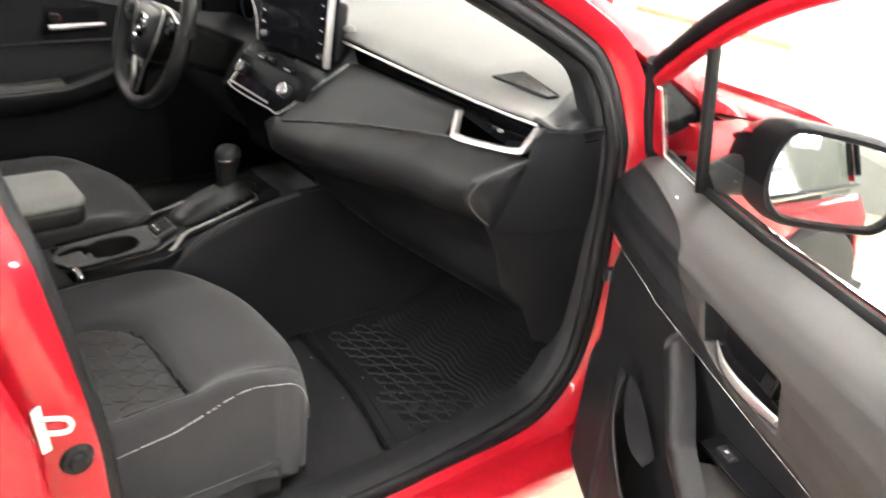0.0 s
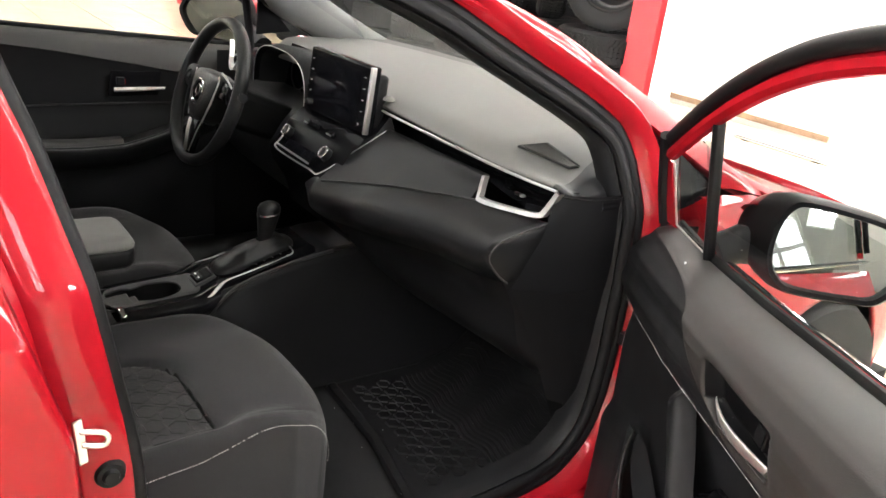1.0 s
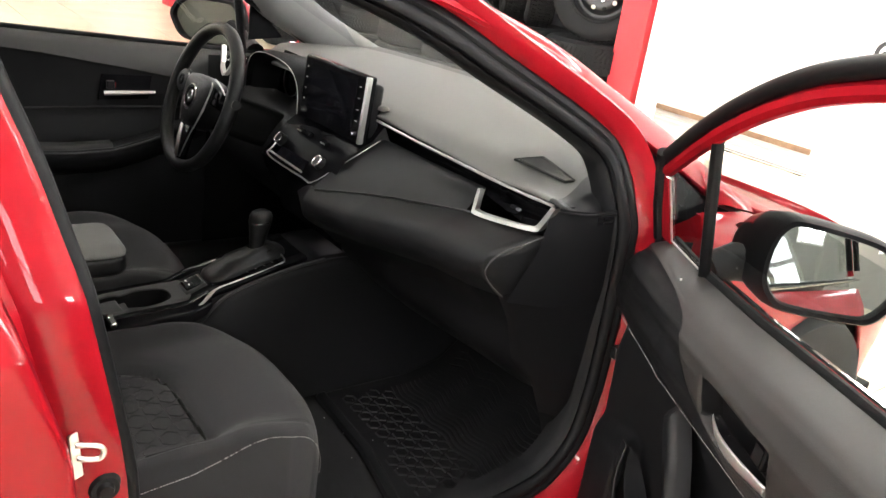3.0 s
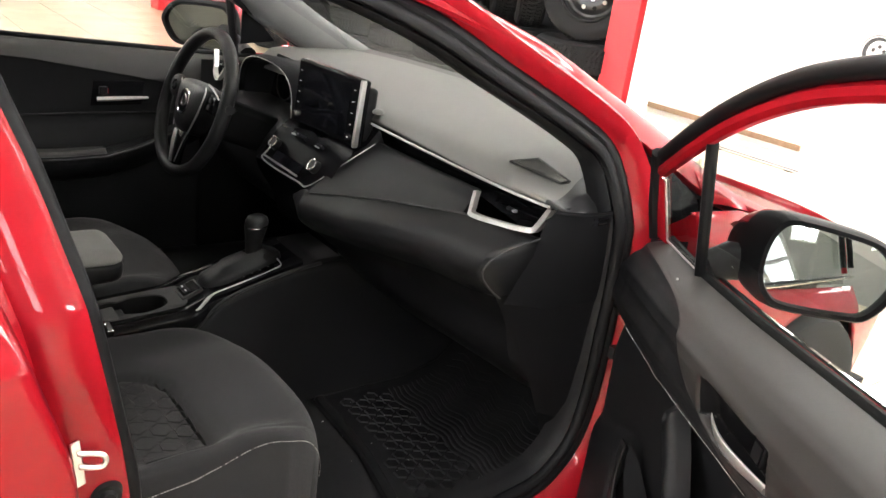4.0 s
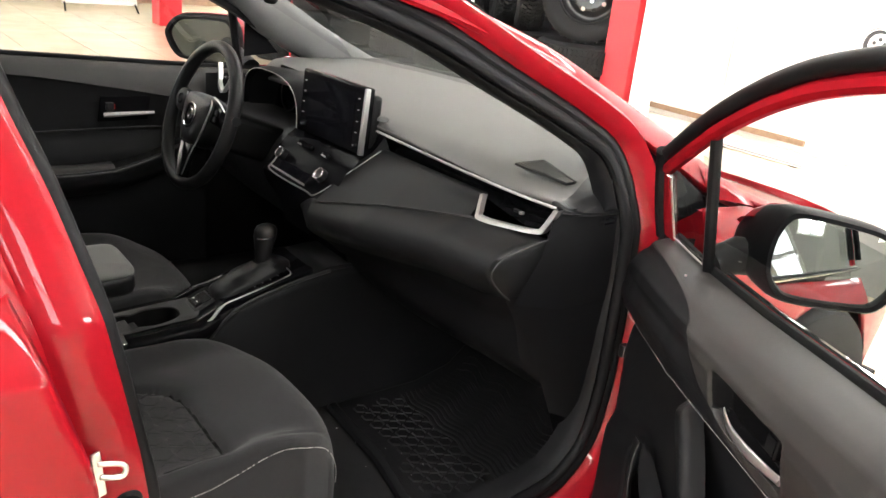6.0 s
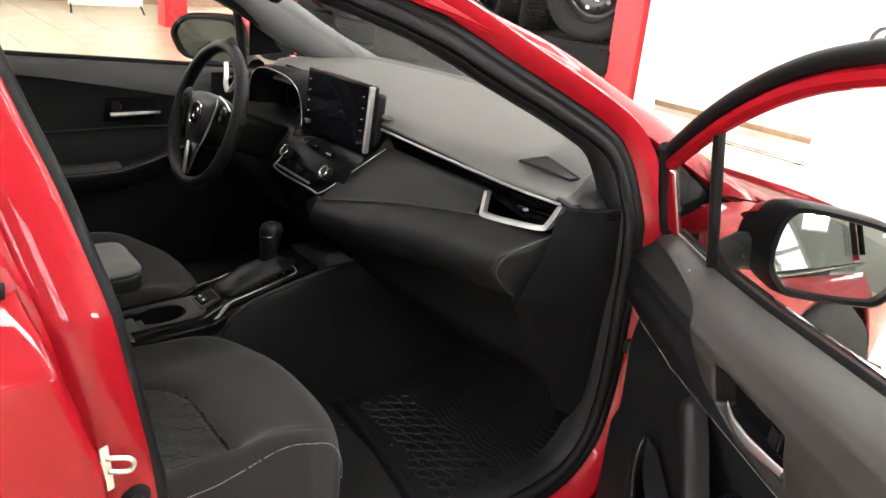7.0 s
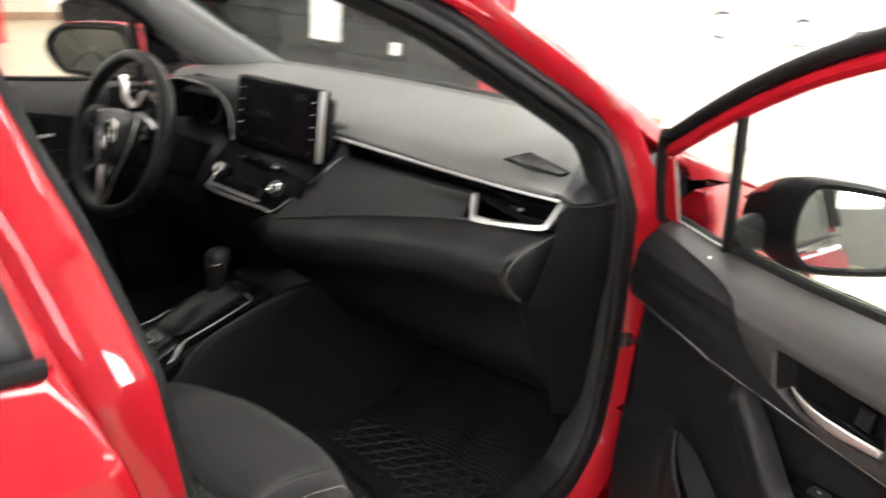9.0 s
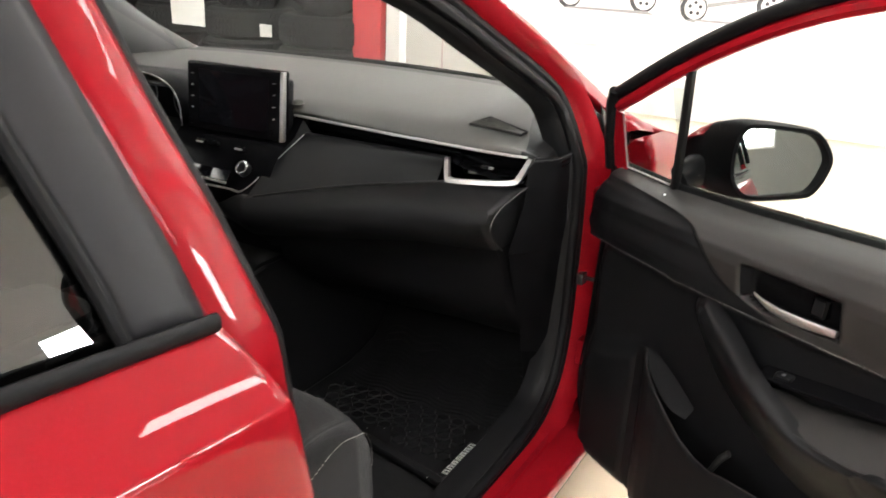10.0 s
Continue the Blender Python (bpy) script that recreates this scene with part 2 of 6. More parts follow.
def plate(outline, normal, h):
    """A flat shape with thickness h along normal, from its outline of points."""
    n = Vector(normal).normalized() * h
    k = len(outline)
    v = [Vector(q) for q in outline] + [Vector(q) + n for q in outline]
    return v, [tuple(range(k))[::-1], tuple(range(k, 2 * k))] + [(i, (i + 1) % k, (i + 1) % k + k, i + k) for i in range(k)]


def stitches(points, step=0.006, r=0.0008):
    """A row of short threads along a line."""
    p = [Vector(q) for q in points]
    geos, d = [], 0.0
    for a, b in zip(p, p[1:]):
        ln = (b - a).length
        if ln < 1e-6:
            continue
        while d < ln:
            s, e = a + (b - a) * (d / ln), a + (b - a) * (min(d + step * 0.62, ln) / ln)
            if (e - s).length > 1e-4:
                geos.append(tube([s, (s + e) / 2 + Vector((0, 0, r * 0.6)), e], r, 5))
            d += step
        d -= ln
    return join(*geos)

# ---- the showroom ----
def room():
    f = part("floor", box(-12.1, 7.1, -9.1, 5.6, -0.15, -0.004), GROUT)
    tagged(f, "cream glossy tiled showroom floor with fine joints", "floor", kind="structure")
    step = 0.6
    tile = part("tile", box(-0.298, 0.298, -0.298, 0.298, -0.006, 0.0), TILE, f, bevel=0)
    near, far = [], []
    for i in range(-20, 12):
        for j in range(-15, 9):
            x, y = i * step + 0.3, j * step + 0.3
            (near if -6.5 < x < 2.2 and -2.4 < y < 3.6 else far).append((x, y))
    tile.location = (*near[0], 0)
    for x, y in near[1:]:
        o = new("tile", tile.data)
        o.parent, o.location = f, (x, y, 0)
    rest = part("tile_field", join(*[box(x - 0.298, x + 0.298, y - 0.298, y + 0.298, -0.006, 0) for x, y in far]), TILE, f)
    tagged(rest, "cream floor tiles", kind="stuff")
    H = 3.9
    w = part("wall_north", box(-12.1, 7.1, 5.6, 5.8, -0.15, H), WHITE_PAINT)
    tagged(w, "bright white painted showroom wall", "wall", kind="structure")
    w = part("wall_west", box(-12.3, -12.1, -9.1, 5.8, -0.15, H), BEIGE_PAINT)
    tagged(w, "beige painted showroom wall", "wall", kind="structure")
    # south and east walls are glazed
    for nm, spans, mk in (("wall_south", (-12.3, 7.1), lambda a, b, z0, z1: box(a, b, -9.3, -9.1, z0, z1)),
                          ("wall_east", (-9.3, 2.3), lambda a, b, z0, z1: box(7.1, 7.3, a, b, z0, z1))):
        a, b = spans
        lo = 0.9 if nm == "wall_south" else 1.45
        g = [mk(a, b, -0.15, lo), mk(a, b, 3.0, H)]
        n = 5 if nm == "wall_south" else 3
        wd = 2.0 if nm == "wall_south" else 1.3
        gap = ((b - a) - wd * n) / (n + 1)
        k = a
        holes = []
        for i in range(n):
            g.append(mk(k, k + gap, lo, 3.0))
            holes.append((k + gap, k + gap + wd))
            k += gap + wd
        g.append(mk(k, b, lo, 3.0))
        w = part(nm, join(*g), WHITE_PAINT if nm == "wall_south" else GREY_PAINT)
        tagged(w, "white wall with a row of large windows" if nm == "wall_south" else "grey painted wall with high windows", "wall", kind="structure")
        for i, (p, q) in enumerate(holes):
            fr = [mk(p, q, lo, lo + 0.07), mk(p, q, 2.93, 3.0), mk(p, p + 0.07, lo + 0.07, 2.93), mk(q - 0.07, q, lo + 0.07, 2.93),
                  mk((p + q) / 2 - 0.03, (p + q) / 2 + 0.03, lo + 0.07, 2.93), mk(p + 0.07, q - 0.07, 2.2, 2.26)]
            wi = part("window_%d" % (i + (1 if nm == "wall_south" else 6)), join(*fr), ALU)
            tagged(wi, "white framed showroom window in daylight", "window", kind="structure")
    # unseen shop window, placed and sized for its reflection in the rear door
    w = part("wall_east_end", join(box(7.1, 7.3, 2.3, 2.7, -0.15, H), box(7.1, 7.3, 4.7, 5.8, -0.15, H), box(7.1, 7.3, 2.7, 4.7, -0.15, 1.15), box(7.1, 7.3, 2.7, 4.7, 2.05, H)), WHITE_PAINT)
    tagged(w, "white wall around a wide shop window", "wall", kind="structure")
    w = part("window_10", join(box(7.12, 7.2, 2.7, 2.76, 1.15, 2.05), box(7.12, 7.2, 4.64, 4.7, 1.15, 2.05), box(7.12, 7.2, 2.76, 4.64, 1.15, 1.21), box(7.12, 7.2, 2.76, 4.64, 1.99, 2.05)), ALU)
    tagged(w, "wide white framed shop window in daylight", "window", kind="structure")
    w = part("backdrop", join(box(7.8, 7.85, -9.0, 2.3, -0.1, 3.4), box(-12.3, 7.1, -9.95, -9.9, -0.1, 3.4)), DAYLIGHT)
    tagged(w, "bright overcast daylight outside the windows", "backdrop", kind="structure")
    # added glowing sheet behind that window, for the highlight
    w = part("backdrop", box(7.8, 7.85, 2.35, 5.6, -0.1, 2.4), HIGHLIGHT_GLOW)
    tagged(w, "unseen glowing sheet that makes the paint highlight", "backdrop", kind="structure")
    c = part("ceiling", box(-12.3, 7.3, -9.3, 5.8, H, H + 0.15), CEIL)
    tagged(c, "dark panel showroom ceiling", "ceiling", kind="structure")
    b = part("baseboard", join(box(-12.1, -1.84, 5.578, 5.6, 0.05, 0.1), box(-12.1, -12.075, -9.1, 5.575, 0, 0.12)), WOOD)
    tagged(b, "brown skirting board along the walls", "skirting", kind="structure")


room()
t = part("trim", join(box(-2.74, -2.725, 5.592, 5.6, 0.1, 3.9), box(1.2, 1.215, 5.592, 5.6, 0.1, 3.9)), JOINT)
tagged(t, "thin pale joint strip on the white wall", "trim", kind="structure")


def ceiling_light():
    t = new("ceiling_light")
    part("housing", box(-0.17, 0.17, -1.3, 1.3, 3.83, 3.9), ALU, t)
    part("diffuser", box(-0.14, 0.14, -1.26, 1.26, 3.815, 3.83), LAMP, t)
    tagged(t, "long white ceiling strip light, switched on", "ceiling light", "ceiling strip lights")
    return t


first = ceiling_light()
first.location = (-10.0, -5.5, 0)
# the strip at 3.58, 3.45 is placed for its highlight on the rear door
for x in (-7.0, -4.0, -1.0, 2.0, 5.0):
    for y in (-5.5, -1.6, 3.7) if x != 2.0 else (-6.86, -4.23, -1.6, 1.03, 3.66):
        copy_thing(first, pose(3.58, 3.45, 0) if x > 4 and y > 3 else pose(x, y, 0))
for y in (-1.6, 3.7):
    copy_thing(first, pose(-10.0, y, 0))
# three unseen strips added to brighten the north wall and the floor below
for x in (-2.4, 0.8, 4.0):
    copy_thing(first, pose(x, 5.0, 0, 0, 0, 90))
area("daylight_south", look((-1.5, -9.0, 1.95), (-1.5, 0, 1.6)), 14, 2.1, DAY_S, (1.0, 0.98, 0.95))


# ---- the red car ----
def hx(y, z):
    """Half width of the body at a place along it and a height."""
    b = ip(z, [0.16, 0.3, 0.45, 0.62, 0.78, 0.862, 0.872], [0.79, 0.838, 0.858, 0.866, 0.862, 0.872, 0.867])
    if z > 0.872:
        b -= 0.255 * (z - 0.872) + 1.3 * (z - 0.872) ** 2
    return b * (1 - 0.3 * max(0, (y - 0.8) / 0.9) ** 2.2 - 0.14 * max(0, (-y - 2.0) / 0.95) ** 2.2)


AX_F, AX_R, WHEEL_R = 0.76, -1.94, 0.315


def arch(y, low=0.19):
    z = low
    for a in (AX_F, AX_R):
        d = 0.345 ** 2 - (y - a) ** 2
        if d > 0:
            z = max(z, 0.31 + math.sqrt(d))
    return z


def panel(side, y0, y1, zl, zu, ny=24, nz=14):
    rows = []
    for i in range(ny + 1):
        y = y0 + (y1 - y0) * i / ny
        a, b = zl(y), zu(y)
        rows.append([(side * hx(y, a + (b - a) * j / nz), y, a + (b - a) * j / nz) for j in range(nz + 1)])
    return grid(rows)


BELT_Y, BELT_Z = [-2.9, -1.6, -1.125, -0.9, -0.15, 0.3], [0.99, 0.976, 0.945, 0.923, 0.905, 0.9]


def belt(y):
    return ip(y, BELT_Y, BELT_Z)


def sm(t):
    t = min(1, max(0, t))
    return t * t * (3 - 2 * t)


# front edge of the rear door, and how far its skin stands out at each height, shaped to fit the camera's view
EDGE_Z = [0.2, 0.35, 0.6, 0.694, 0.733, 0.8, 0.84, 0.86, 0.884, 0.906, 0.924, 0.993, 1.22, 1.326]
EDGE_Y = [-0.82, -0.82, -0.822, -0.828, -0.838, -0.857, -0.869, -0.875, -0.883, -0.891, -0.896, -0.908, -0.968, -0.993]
RXC = cr([(0.765, 0, 0.16), (0.802, 0, 0.3), (0.812, 0, 0.45), (0.818, 0, 0.62), (0.824, 0, 0.74), (0.827, 0, 0.8), (0.8275, 0, 0.834), (0.8255, 0, 0.843), (0.8192, 0, 0.852), (0.8082, 0, 0.865), (0.7932, 0, 0.881), (0.7752, 0, 0.899), (0.755, 0, 0.918)], 10)
RX_Z, RX_X = [q.z for q in RXC], [q.x for q in RXC]


def rx(y, z):
    t = sm((-1.15 - y) / 0.43)
    return ip(z, RX_Z, RX_X) * (1 - t) + hx(y, z) * t


def tx(z, x0=0.752):
    """Half width of the side glass."""
    return x0 - 0.37 * max(0, z - 0.924)


def wheel(parent, x, y):
    s = 1 if x > 0 else -1
    prof = [(0.2, -0.09), (0.26, -0.1), (0.3, -0.095), (WHEEL_R, -0.07), (WHEEL_R, 0.07), (0.3, 0.095), (0.26, 0.1), (0.2, 0.09)]
    rows = [[(x + p[1], y + p[0] * math.cos(a), WHEEL_R + p[0] * math.sin(a)) for p in prof] for a in (2 * math.pi * i / 48 for i in range(48))]
    w = part("wheel", grid(rows, cv=True), TYRE, parent, "black tyre on an alloy rim")
    rim = [disc((x + s * 0.02, y, WHEEL_R), (s, 0, 0), 0.2, 0.03, 40), ring((x + s * 0.085, y, WHEEL_R), (1, 0, 0), 0.195, 0.012, 40, 8)]
    part("rim_barrel", join(*rim), BLACK_RIM, w)
    for i in range(5):
        a = 2 * math.pi * i / 5 + 0.3
        for da in (-0.14, 0.14):
            d = Vector((0, math.cos(a + da), math.sin(a + da)))
            part("spoke", tube([Vector((x + s * 0.085, y, WHEEL_R)) + d * 0.03, Vector((x + s * 0.08, y, WHEEL_R)) + d * 0.19], [0.02, 0.014], 8, flat=0.6), ALLOY, w)
    part("hub_cap", disc((x + s * 0.07, y, WHEEL_R), (s, 0, 0), 0.035, 0.03, 20, 0.03), ALLOY, w)


def shell(car):
    """The painted body, lights, glass and wheels of a saloon car."""
    for s in (1, -1):
        part("fender", panel(s, 0.225, 1.42, lambda y: arch(y), lambda y: ip(y, [0.225, 0.35, 0.6, 0.9, 1.2, 1.42], [0.93, 0.922, 0.85, 0.775, 0.7, 0.62]), 40, 14), RED, car, solid=0.012)
        part("quarter_panel", panel(s, -1.585, -2.8, lambda y: arch(y), lambda y: belt(y) + 0.02, 40, 14), RED, car, solid=0.012)
        part("arch_liner", grid([[(s * k, a + 0.35 * math.cos(t), 0.31 + 0.35 * math.sin(t)) for t in (math.pi * i / 16 for i in range(17))]
                                 for k in (0.845, 0.5)] if (a := AX_F) else []), RUBBER, car)
        part("arch_liner", grid([[(s * k, AX_R + 0.35 * math.cos(t), 0.31 + 0.35 * math.sin(t)) for t in (math.pi * i / 16 for i in range(17))]
                                 for k in (0.83, 0.5)]), RUBBER, car)
        part("sill", grid([[(s * x, y, z) for x, z in ((0.735, 0.27), (0.752, 0.262), (0.757, 0.25), (0.762, 0.248), (0.767, 0.258), (0.79, 0.262), (0.812, 0.259), (0.826, 0.25), (0.832, 0.236), (0.83, 0.215), (0.82, 0.185), (0.8, 0.168), (0.72, 0.155))]
                           for y in np.linspace(0.42, -1.6, 12)]), RED, car)
        rows = []
        for z in [0.285 + 0.51 * i / 18 for i in range(19)] + [0.806, 0.815, 0.824, 0.831, 0.836, 0.84, 0.844, 0.848, 0.854, 0.86] + [0.866 + 0.005 * i for i in range(11)]:
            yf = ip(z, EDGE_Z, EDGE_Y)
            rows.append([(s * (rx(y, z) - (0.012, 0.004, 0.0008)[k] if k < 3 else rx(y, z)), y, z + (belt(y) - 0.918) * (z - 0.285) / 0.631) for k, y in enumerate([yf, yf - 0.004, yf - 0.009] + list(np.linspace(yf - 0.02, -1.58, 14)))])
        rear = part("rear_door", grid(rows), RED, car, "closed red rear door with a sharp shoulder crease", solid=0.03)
        rows = []
        for z in np.linspace(0.918, 1.3, 12):
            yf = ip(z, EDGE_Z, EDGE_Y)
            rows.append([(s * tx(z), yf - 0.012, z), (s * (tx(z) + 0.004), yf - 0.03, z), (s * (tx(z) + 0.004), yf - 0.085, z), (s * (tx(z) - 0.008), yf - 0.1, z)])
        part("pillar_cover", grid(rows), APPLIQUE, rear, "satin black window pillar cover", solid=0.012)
        rows = []
        for z in np.linspace(0.918, 1.3, 12):
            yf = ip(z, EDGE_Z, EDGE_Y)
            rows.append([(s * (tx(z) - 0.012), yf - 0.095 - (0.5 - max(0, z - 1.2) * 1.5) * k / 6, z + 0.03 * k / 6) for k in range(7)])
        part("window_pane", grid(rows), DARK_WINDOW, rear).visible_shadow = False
        bl = [(s * (rx(y, 0.918) + 0.007), y, belt(y) + 0.004) for y in np.linspace(-0.908, -1.6, 12)]
        part("belt_moulding", tube(bl, 0.0105, 10, flat=0.7), RUBBER, rear)
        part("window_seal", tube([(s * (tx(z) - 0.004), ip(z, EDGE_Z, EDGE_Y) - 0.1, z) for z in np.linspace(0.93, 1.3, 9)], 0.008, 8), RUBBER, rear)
        hd = [(s * (rx(-1.4, 0.8) + q), y, 0.82 + 0.006 * k) for k, (y, q) in enumerate(((-1.33, 0.0), (-1.36, 0.03), (-1.45, 0.032), (-1.5, 0.0)))]
        part("door_handle", tube(cr(hd, 4), 0.014, 8), RED, rear)
        # roof rail and rear pillar
        part("roof_rail", grid([[(s * x, y, z) for x, z in ((0.6, 1.3), (0.615, 1.34), (0.59, 1.385), (0.54, 1.4))] for y in np.linspace(-0.45, -1.75, 8)]), RED, car, solid=0.01)
        part("rear_pillar", grid([[(s * tx(z), -1.5 - k * 0.13 - (1.3 - z) * 0.9 * (0.5 + k / 8), z) for k in range(5)] for z in np.linspace(1.0, 1.33, 5)]), RED, car, solid=0.01)
        wheel(car, s * 0.775, AX_F)
        wheel(car, s * 0.775, AX_R)
        hl = [(s * 0.70, 1.38, 0.66), (s * 0.6, 1.53, 0.63), (s * 0.42, 1.6, 0.6), (s * 0.44, 1.62, 0.56), (s * 0.64, 1.53, 0.56), (s * 0.72, 1.38, 0.6)]
        part("headlight", plate(hl, (0, 1, 0.2), 0.02), CLEAR_LENS, car, "clear headlight", bevel=0.004)
        tl = [(s * 0.73, -2.72, 0.93), (s * 0.4, -2.88, 0.9), (s * 0.4, -2.89, 0.8), (s * 0.72, -2.77, 0.76)]
        part("tail_light", plate(tl, (s * 0.3, -1, 0), 0.03), RED_LENS, car, "red tail light", bevel=0.004)
    X = np.linspace(-1, 1, 17)
    part("hood", grid([[(x * ip(y, [0.5, 0.9, 1.3, 1.6], [0.838, 0.842, 0.78, 0.64]), y, ip(y, [0.46, 0.9, 1.35, 1.62], [0.93, 0.8, 0.7, 0.59]) - 0.03 * x * x) for x in X]
                       for y in np.linspace(0.47, 1.62, 14)]), RED, car, solid=0.01)
    part("front_bumper", grid([[(x * 0.79, 1.68 - 0.42 * abs(x) ** 3 - 0.6 * (z - 0.45) ** 2, z) for x in X] for z in np.linspace(0.2, 0.64, 8)]), RED, car, solid=0.01)
    part("grille", plate([(-0.5, 1.655, 0.26), (0.5, 1.655, 0.26), (0.42, 1.68, 0.46), (-0.42, 1.68, 0.46)], (0, 1, 0), 0.03), GLOSS, car, bevel=0.005)
    part("rear_bumper", grid([[(x * 0.79, -2.95 + 0.3 * abs(x) ** 3 + 0.4 * (z - 0.5) ** 2, z) for x in X] for z in np.linspace(0.22, 0.78, 8)]), RED, car, solid=0.01)
    part("trunk_lid", grid([[(x * ip(y, [-2.9, -2.4, -2.1], [0.73, 0.8, 0.82]), y, z - 0.03 * x * x) for x in X] for y, z in ((-2.1, 1.06), (-2.4, 1.06), (-2.7, 1.045), (-2.85, 1.03), (-2.9, 0.98), (-2.92, 0.78))]), RED, car, solid=0.01)
    part("roof", grid([[(x * 0.56, y, z - 0.03 * x * x) for x in X] for y, z in ((-0.42, 1.385), (-0.6, 1.415), (-1.0, 1.435), (-1.4, 1.42), (-1.75, 1.37))]), RED, car, solid=0.012)
    part("headliner", grid([[(x * 0.55, y, z - 0.03 * x * x) for x in X] for y, z in ((-0.42, 1.35), (-0.6, 1.375), (-1.0, 1.39), (-1.4, 1.375), (-1.75, 1.33))]), LINER, car, solid=0.01)
    sh = part("windshield", grid([[(x * ip(t, [0, 1], [0.69, 0.56]), 0.5 - 0.93 * t - 0.10 * x * x * (1 - 0.6 * t), 0.95 + 0.44 * t - 0.012 * x * x) for x in X] for t in np.linspace(0, 1, 9)]), SHIELD, car)
    sh.visible_shadow = False
    rw = part("rear_window", grid([[(x * ip(t, [0, 1], [0.56, 0.66]), -1.73 - 0.45 * t, 1.365 - 0.3 * t) for x in X] for t in np.linspace(0, 1, 4)]), WINDOW, car)
    rw.visible_shadow = False
    part("underbody", box(-0.72, 0.72, -2.8, 1.55, 0.15, 0.2), RUBBER, car)


car = new("car")
tagged(car, "bright red saloon car with its front passenger door wide open", "car")
shell(car)

# right door opening: jamb, rubber seal and inner trim
APER = [(-0.40, 1.238), (-0.25, 1.186), (-0.12, 1.122), (0.0, 1.064), (0.08, 1.022), (0.126, 0.99), (0.149, 0.945), (0.164, 0.87), (0.175, 0.76), (0.178, 0.63), (0.176, 0.5),
        (0.157, 0.395), (0.112, 0.335), (0.05, 0.305), (-0.12, 0.287), (-0.4, 0.287), (-0.6, 0.3), (-0.69, 0.345), (-0.725, 0.44), (-0.737, 0.59), (-0.755, 0.696),
        (-0.774, 0.8), (-0.788, 0.87), (-0.804, 0.93), (-0.828, 1.018), (-0.856, 1.1), (-0.88, 1.18), (-0.895, 1.25), (-0.86, 1.295), (-0.75, 1.305), (-0.58, 1.285)]


def xb(z):
    return 0.727 - 0.33 * max(0, z - 0.86)


LOOP = cr([(y, z, 0) for y, z in APER], 5, True)


def rim_point(i, d, dx, side=1):
    a, b, c = LOOP[i - 1], LOOP[i], LOOP[(i + 1) % len(LOOP)]
    t = (c - a).normalized()
    nrm = Vector((-t.y, t.x, 0))
    p = b + nrm * d
    return Vector((side * (xb(p.y) + dx), p.x, p.y))


def rim_profile(i):
    """Steps of the painted jamb outwards from the seal: (outwards, sideways)."""
    y, z = LOOP[i].x, LOOP[i].y
    front = ip(y, [-0.1, 0.12], [0, 1]) * ip(z, [0.86, 1.0], [1, 0])
    rear = ip(y, [-0.75, -0.6], [1, 0]) if z > 0.32 else 0
    k = 1 + 0.2 * front
    w = 0.76 + 0.04 * front
    fr = [(0, -0.016), (0.004, -0.014), (0.02 * w, -0.011), (0.034 * w, -0.01), (0.04 * w, -0.004), (0.05 * w, 0.012 * k), (0.072 * w, 0.03 * k), (0.09 * w, 0.037 * k), (0.098 * w, 0.03 * k), (0.104 * w, 0.0)]
    bk = [(0, -0.004), (0.005, 0.007), (0.014, 0.012), (0.03, 0.015), (0.05, 0.016), (0.07, 0.016), (0.078, 0.012), (0.09, 0.022), (0.11, 0.028), (0.15, 0.004)]
    return [(p[0] + (q[0] - p[0]) * rear, p[1] + (q[1] - p[1]) * rear) for p, q in zip(fr, bk)]


def strip(prof, side=1):
    return grid([[rim_point(i, d, dx, side) for d, dx in prof(i)] for i in range(len(LOOP))], cv=True)


part("door_jamb", strip(rim_profile), RED, car, "glossy red painted door jamb")
part("door_seal", strip(lambda i: [(0.004 + 0.013 * math.cos(a), -0.004 + 0.012 * math.sin(a)) for a in (2 * math.pi * k / 10 for k in range(11))]), RUBBER, car, "black rubber door seal")
part("outer_seal", strip(lambda i: [(0.024 + 0.0125 * k * math.cos(a), -0.004 + 0.013 * k * math.sin(a)) for k in [ip(LOOP[i].x, [-0.66, -0.45], [0.1, 1])] for a in (2 * math.pi * j / 10 for j in range(11))]), RUBBER, car, "black rubber outer seal")
part("inner_trim", strip(lambda i: [(-0.004, -0.012), (-0.008, -0.008), (-0.011, -0.02), (-0.011, -0.04), (-0.008, -0.06)] if LOOP[i].x < -0.62 else [(-0.006, -0.012), (-0.012, -0.008), (-0.019, -0.018), (-0.021, -0.035), (-0.02, -0.06)]), PLASTIC, car, "black plastic opening trim")

# outer skin of the right windshield pillar
AO = cr([(0.575, -0.38, 1.292), (0.593, -0.2, 1.246), (0.615, 0.0, 1.178), (0.64, 0.158, 1.101), (0.672, 0.344, 1.005), (0.71, 0.47, 0.925)], 6)
AG = cr([(0.602, -0.38, 1.262), (0.622, -0.2, 1.213), (0.642, -0.016, 1.143), (0.664, 0.109, 1.076), (0.689, 0.245, 1.0), (0.728, 0.39, 0.915)], 6)
rows = []
for a, b in zip(AO, AG):
    b = b + Vector((0.014, 0, 0))
    o = Vector((0.55, 0.2, 0.8)).normalized()
    rows.append([a + Vector((-0.03, 0.012, -0.004)), a + Vector((-0.008, 0.003, -0.001))] + [a.lerp(b, i / 10) + o * (0.009 * math.sin(math.pi * i / 10)) for i in range(11)] + [b + Vector((-0.004, 0.0, -0.006)), b + Vector((-0.025, 0.004, -0.008))])
part("pillar_skin", grid(rows), RED, car, "glossy red windshield pillar", smooth=50)
